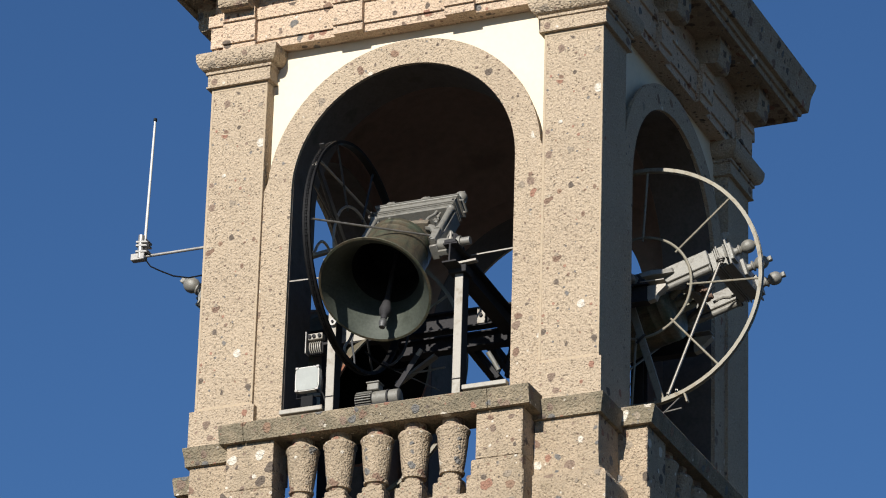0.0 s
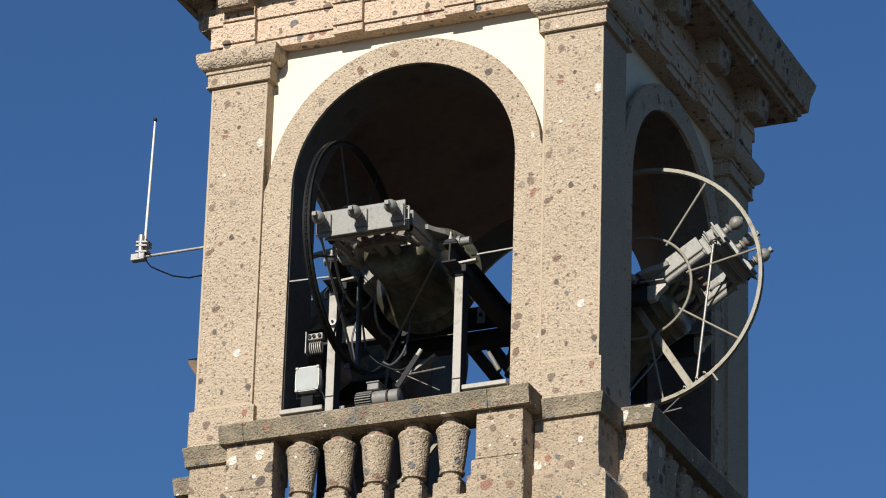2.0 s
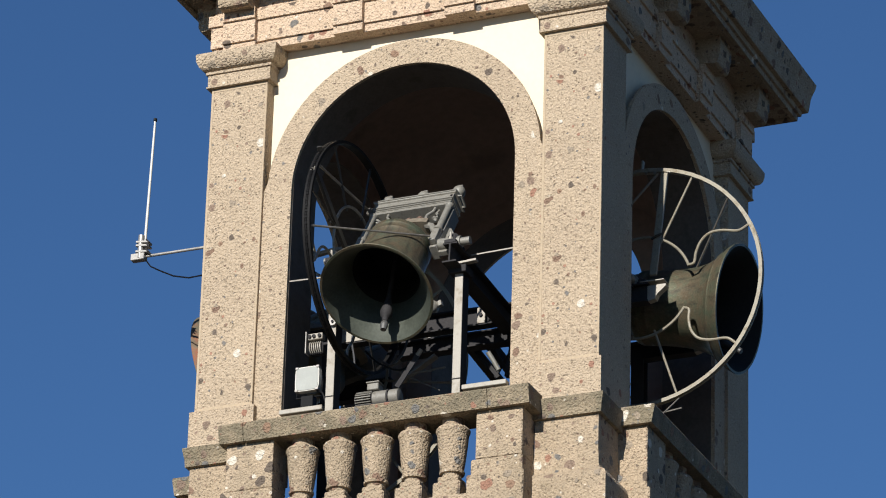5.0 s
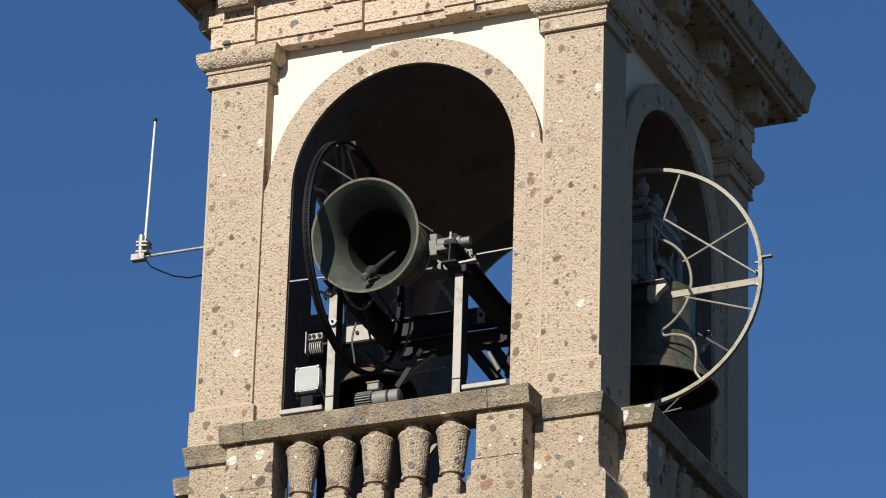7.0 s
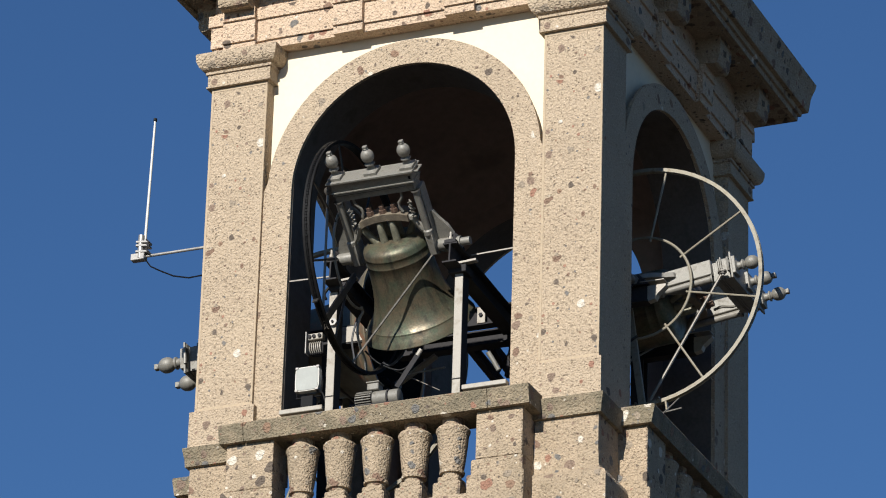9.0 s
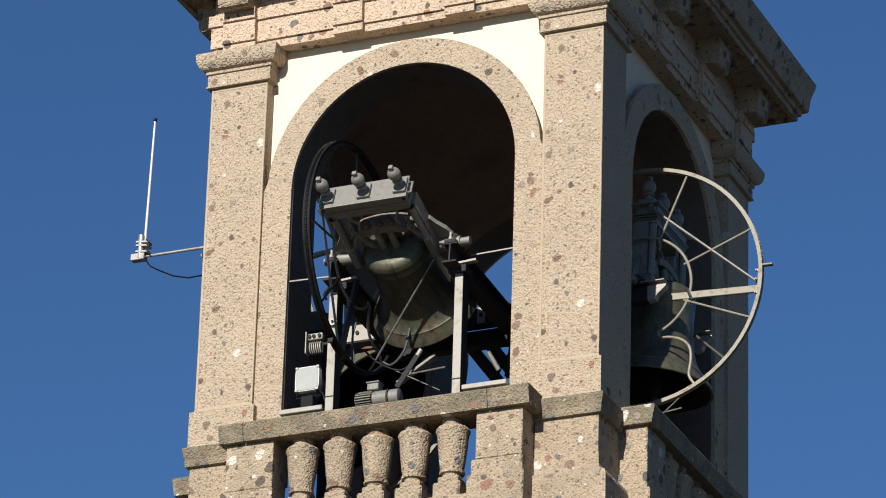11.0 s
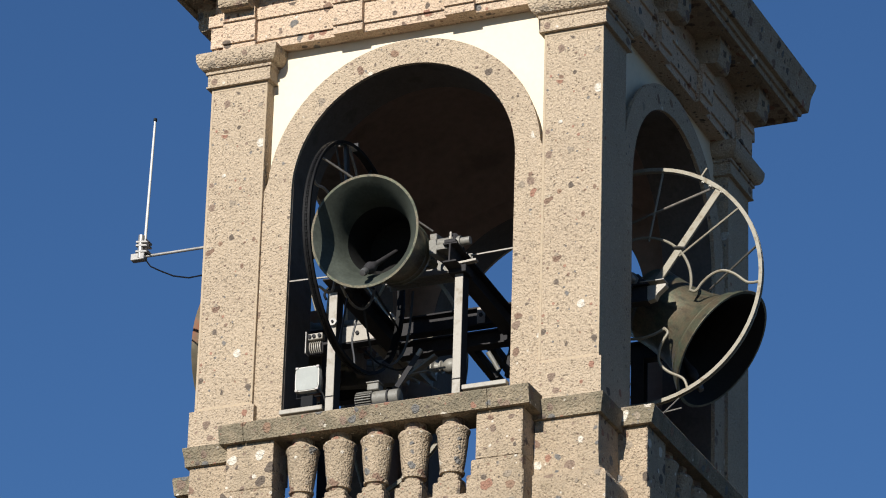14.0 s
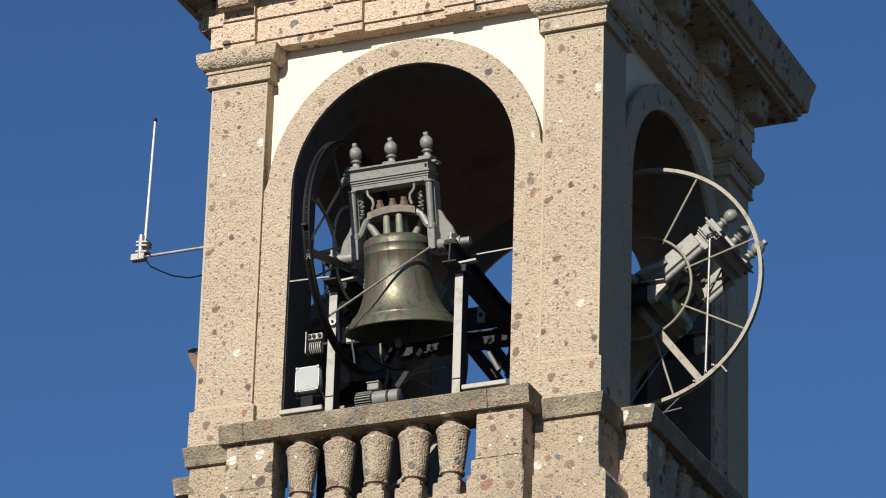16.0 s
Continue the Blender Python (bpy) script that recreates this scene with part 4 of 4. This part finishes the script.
def build_hammer_unit():
    u = thing("striker_unit", pose(-0.66, -1.53, -0.02), "small striker unit with a coil spring and cover plate", "striker")
    part("plate", box(-0.072, -0.064, -0.04, 0.03, -0.085, 0.085, 0.001), ALU, u)
    part("cover", box(-0.055, 0.06, -0.03, 0.03, 0.02, 0.07, 0.004), STEEL_LIGHT, u)
    for x in (-0.04, -0.005, 0.04):
        k = part("knob", lathe([(0.0, 0.0), (0.014, 0.0), (0.014, 0.012), (0.0, 0.015)], 10), STEEL_DARK, u)
        k.matrix_basis = pose(x, -0.031, 0.045, 90)
    pts = []
    for k in range(6 * 10 + 1):
        a = 2 * math.pi * k / 10
        pts.append((-0.05 + 0.1 * k / 60, 0.028 * math.cos(a), -0.035 + 0.042 * math.sin(a)))
    part("coil_spring", tube(pts, 0.005, 6), STEEL_LIGHT, u, smooth=True)
    part("body", box(-0.05, 0.055, 0.0, 0.06, -0.085, 0.02, 0.006), STEEL_DARK, u)
    part("arm", box(0.056, 0.17, 0.0, 0.02, -0.02, 0.0, 0.002), STEEL_DARK, u)


def build_cables():
    def cable(pts, r, mat, label):
        pts = [Vector(p) for p in pts]
        fine = []
        for j in range(len(pts) - 1):
            p0, p1, p2, p3 = (pts[max(0, min(len(pts) - 1, j + o))] for o in (-1, 0, 1, 2))
            for q in range(6):
                u = q / 6
                fine.append(0.5 * ((2 * p1) + (p2 - p0) * u + (2 * p0 - 5 * p1 + 4 * p2 - p3) * u * u + (3 * p1 - p0 - 3 * p2 + p3) * u ** 3))
        fine.append(pts[-1])
        e = part("cable", tube(fine, r, 8), mat, None, "", True)
        return tagged(e, label, "cable", "cables in the belfry")
    cable([(0.0, -1.30, 0.40), (-0.01, -1.30, 0.2), (-0.02, -1.30, 0.08), (-0.06, -1.30, -0.08), (-0.15, -1.30, -0.17), (-0.22, -1.30, -0.14)], 0.010, CONDUIT, "grey flexible conduit looping down inside the belfry")
    cable([(-0.42, -1.35, 0.22), (-0.45, -1.36, 0.05), (-0.42, -1.38, -0.1), (-0.40, -1.40, -0.22)], 0.008, CONDUIT, "thin grey conduit along the frame")
    cable([(-0.58, -1.56, 0.31), (-0.60, -1.55, 0.36), (-0.56, -1.54, 0.42), (-0.50, -1.55, 0.44)], 0.010, BLACK, "black cable clipped to the frame post")
    cable([(-0.62, -1.58, -0.42), (-0.56, -1.60, -0.46), (-0.53, -1.60, -0.55), (-0.50, -1.58, -0.69)], 0.008, BLACK, "black lamp cable hanging to the sill")
    cable([(-0.30, -1.45, -0.10), (-0.20, -1.42, -0.20), (-0.05, -1.38, -0.26), (0.05, -1.36, -0.2)], 0.007, BLACK, "black cable sagging behind the bell")


def build_antenna():
    a = thing("antenna", pose(-2.258, -1.3, 1.045), "white whip antenna on a galvanised side arm", "antenna")
    part("whip", tube([(0.012, 0, 0.10), (0.036, 0, 1.125)], [0.0115, 0.009], 12), WHITE, a, "white fibreglass whip", True)
    part("tip", tube([(0.036, 0, 1.125), (0.037, 0, 1.148)], 0.015, 10), BLACK, a)
    part("sleeve", tube([(-0.012, -0.02, -0.04), (-0.010, -0.02, 0.15)], 0.024, 12), ALU, a, smooth=True)
    part("arm", tube([(0.02, 0.0, -0.02), (0.665, 0.0, -0.02)], 0.0115, 12), ALU, a, smooth=True)
    for z in (0.02, 0.07, 0.10):
        c = part("clamp", box(-0.045, 0.06, -0.045, 0.03, -0.009, 0.009, 0.003), ALU, a)
        c.matrix_basis = pose(0, 0, z - 0.01, 0, 6, 0)
        b = part("clamp_bolt", tube([(0.045, -0.05, z), (0.075, -0.05, z - 0.03)], 0.006, 6), STEEL_DARK, a)
    part("bracket", box(-0.085, 0.03, -0.04, 0.02, -0.055, 0.0, 0.004), ALU, a)
    pts = [(0.02, 0.0, -0.04), (0.06, 0.02, -0.10), (0.14, 0.03, -0.145), (0.25, 0.04, -0.20), (0.38, 0.04, -0.235), (0.52, 0.04, -0.23), (0.665, 0.03, -0.19)]
    part("cable", tube(pts, 0.006, 6), BLACK, a, "black coaxial cable", True)


build_motor()
build_floodlight()
build_hammer_unit()
build_cables()
build_antenna()


# ---- how the bells swing ----
FRONT_ROWS = [(0, 38.6), (0.3, 15), (0.6, -9), (0.9, -31.8), (1.2, -53), (1.5, -72.5), (1.8, -85.5), (2.1, -94.5), (2.4, -98.5), (2.7, -97.5), (3.0, -91.5), (3.3, -80.5), (3.6, -64), (3.9, -46), (4.2, -24.5),
              (4.5, -2), (4.8, 20), (5.1, 42), (5.4, 60), (5.7, 75), (6.0, 84.5), (6.3, 89.3), (6.6, 88), (6.9, 81), (7.2, 70.5), (7.5, 55.5), (7.8, 36), (8.1, 12.5), (8.4, -9.5), (8.7, -30), (9.0, -49.5), (9.2, -61),
              (9.5, -75.5), (9.8, -85.5), (10.2, -91), (10.6, -86), (10.9, -76), (11.1, -66.5), (11.3, -55), (11.6, -36.5), (11.9, -16.5), (12.2, 4.8), (12.5, 26), (12.8, 45.5), (13.1, 61.5), (13.4, 71.5), (13.7, 78.5), (14.0, 80.8), (14.3, 78), (14.6, 70),
              (14.9, 57.7), (15.2, 41), (15.5, 20.8), (15.8, 0), (16.0, -13.5)]
RIGHT_ROWS = [(0, -73), (0.3, -82.5), (0.6, -88), (0.95, -90), (1.2, -88), (1.5, -80.5), (1.8, -68.5), (2.1, -52.5), (2.4, -35), (2.7, -15), (3.0, 3), (3.3, 24.5), (3.6, 44), (3.9, 58), (4.2, 69), (4.5, 78), (4.8, 83.7), (5.0, 84.2), (5.3, 81.5), (5.7, 71.5), (6.0, 58.5),
              (6.3, 43), (6.6, 26.5), (6.9, 7.5), (7.2, -12), (7.5, -32.5), (7.8, -50.5), (8.1, -65.5), (8.4, -75), (8.7, -80), (9.0, -82), (9.3, -80.5), (9.6, -75), (9.9, -64.5), (10.2, -50), (10.5, -32.5), (10.8, -15), (11.1, 3.5), (11.3, 15.5),
              (11.6, 33.5), (11.9, 48.5), (12.2, 60.5), (12.5, 68.5), (12.8, 74.5), (13.1, 76.5), (13.4, 73.5), (13.7, 66.3), (14.0, 54.5), (14.3, 40.5), (14.6, 24.5), (14.9, 7.3), (15.2, -11), (15.5, -28.5), (15.8, -44.5), (16.0, -53)]
LEFT_ROWS = [(0, -56), (0.3, -38), (0.6, -20), (0.9, -3.5), (1.2, 12), (1.5, 27.5), (1.8, 42), (2.1, 57), (2.4, 71), (2.7, 84), (3.0, 92.5), (3.4, 100), (3.8, 102.5), (4.2, 99), (4.6, 89.5), (5.0, 75), (5.4, 57.5), (5.8, 36.5), (6.1, 19.5), (6.3, 8), (6.6, -8), (6.9, -24), (7.2, -41),
             (7.5, -57), (7.8, -69), (8.1, -79), (8.4, -87), (8.7, -91.5), (9.0, -94), (9.2, -93.5), (9.5, -89.5), (9.8, -83), (10.2, -71), (10.6, -57), (11.0, -43), (11.3, -30), (11.6, -14), (11.9, 3), (12.2, 20), (12.5, 36), (12.8, 52), (13.1, 66), (13.5, 81), (14.0, 94),
             (14.4, 99), (14.8, 97.5), (15.2, 89.5), (15.5, 80), (15.7, 72), (16.0, 58)]



def motions():
    for ob, rows, spec in ((front_bell, FRONT_ROWS, base_spec), (right_bell, RIGHT_ROWS, right_spec), (left_bell, LEFT_ROWS, left_spec)):
        walk(ob, [(t, spec["rest"] @ pose(0, 0, 0, -a)) for t, a in rows])
    for ob, rows, spec in ((front_clapper, FRONT_ROWS, base_spec), (right_clapper, RIGHT_ROWS, right_spec), (left_clapper, LEFT_ROWS, left_spec)):
        # the clapper lags behind the bell and comes to rest on the lower lip
        walk(ob, [(t, pose(0, 0, spec["top"] - 0.12, max(-27, min(27, a * 0.55)))) for t, a in rows])


motions()
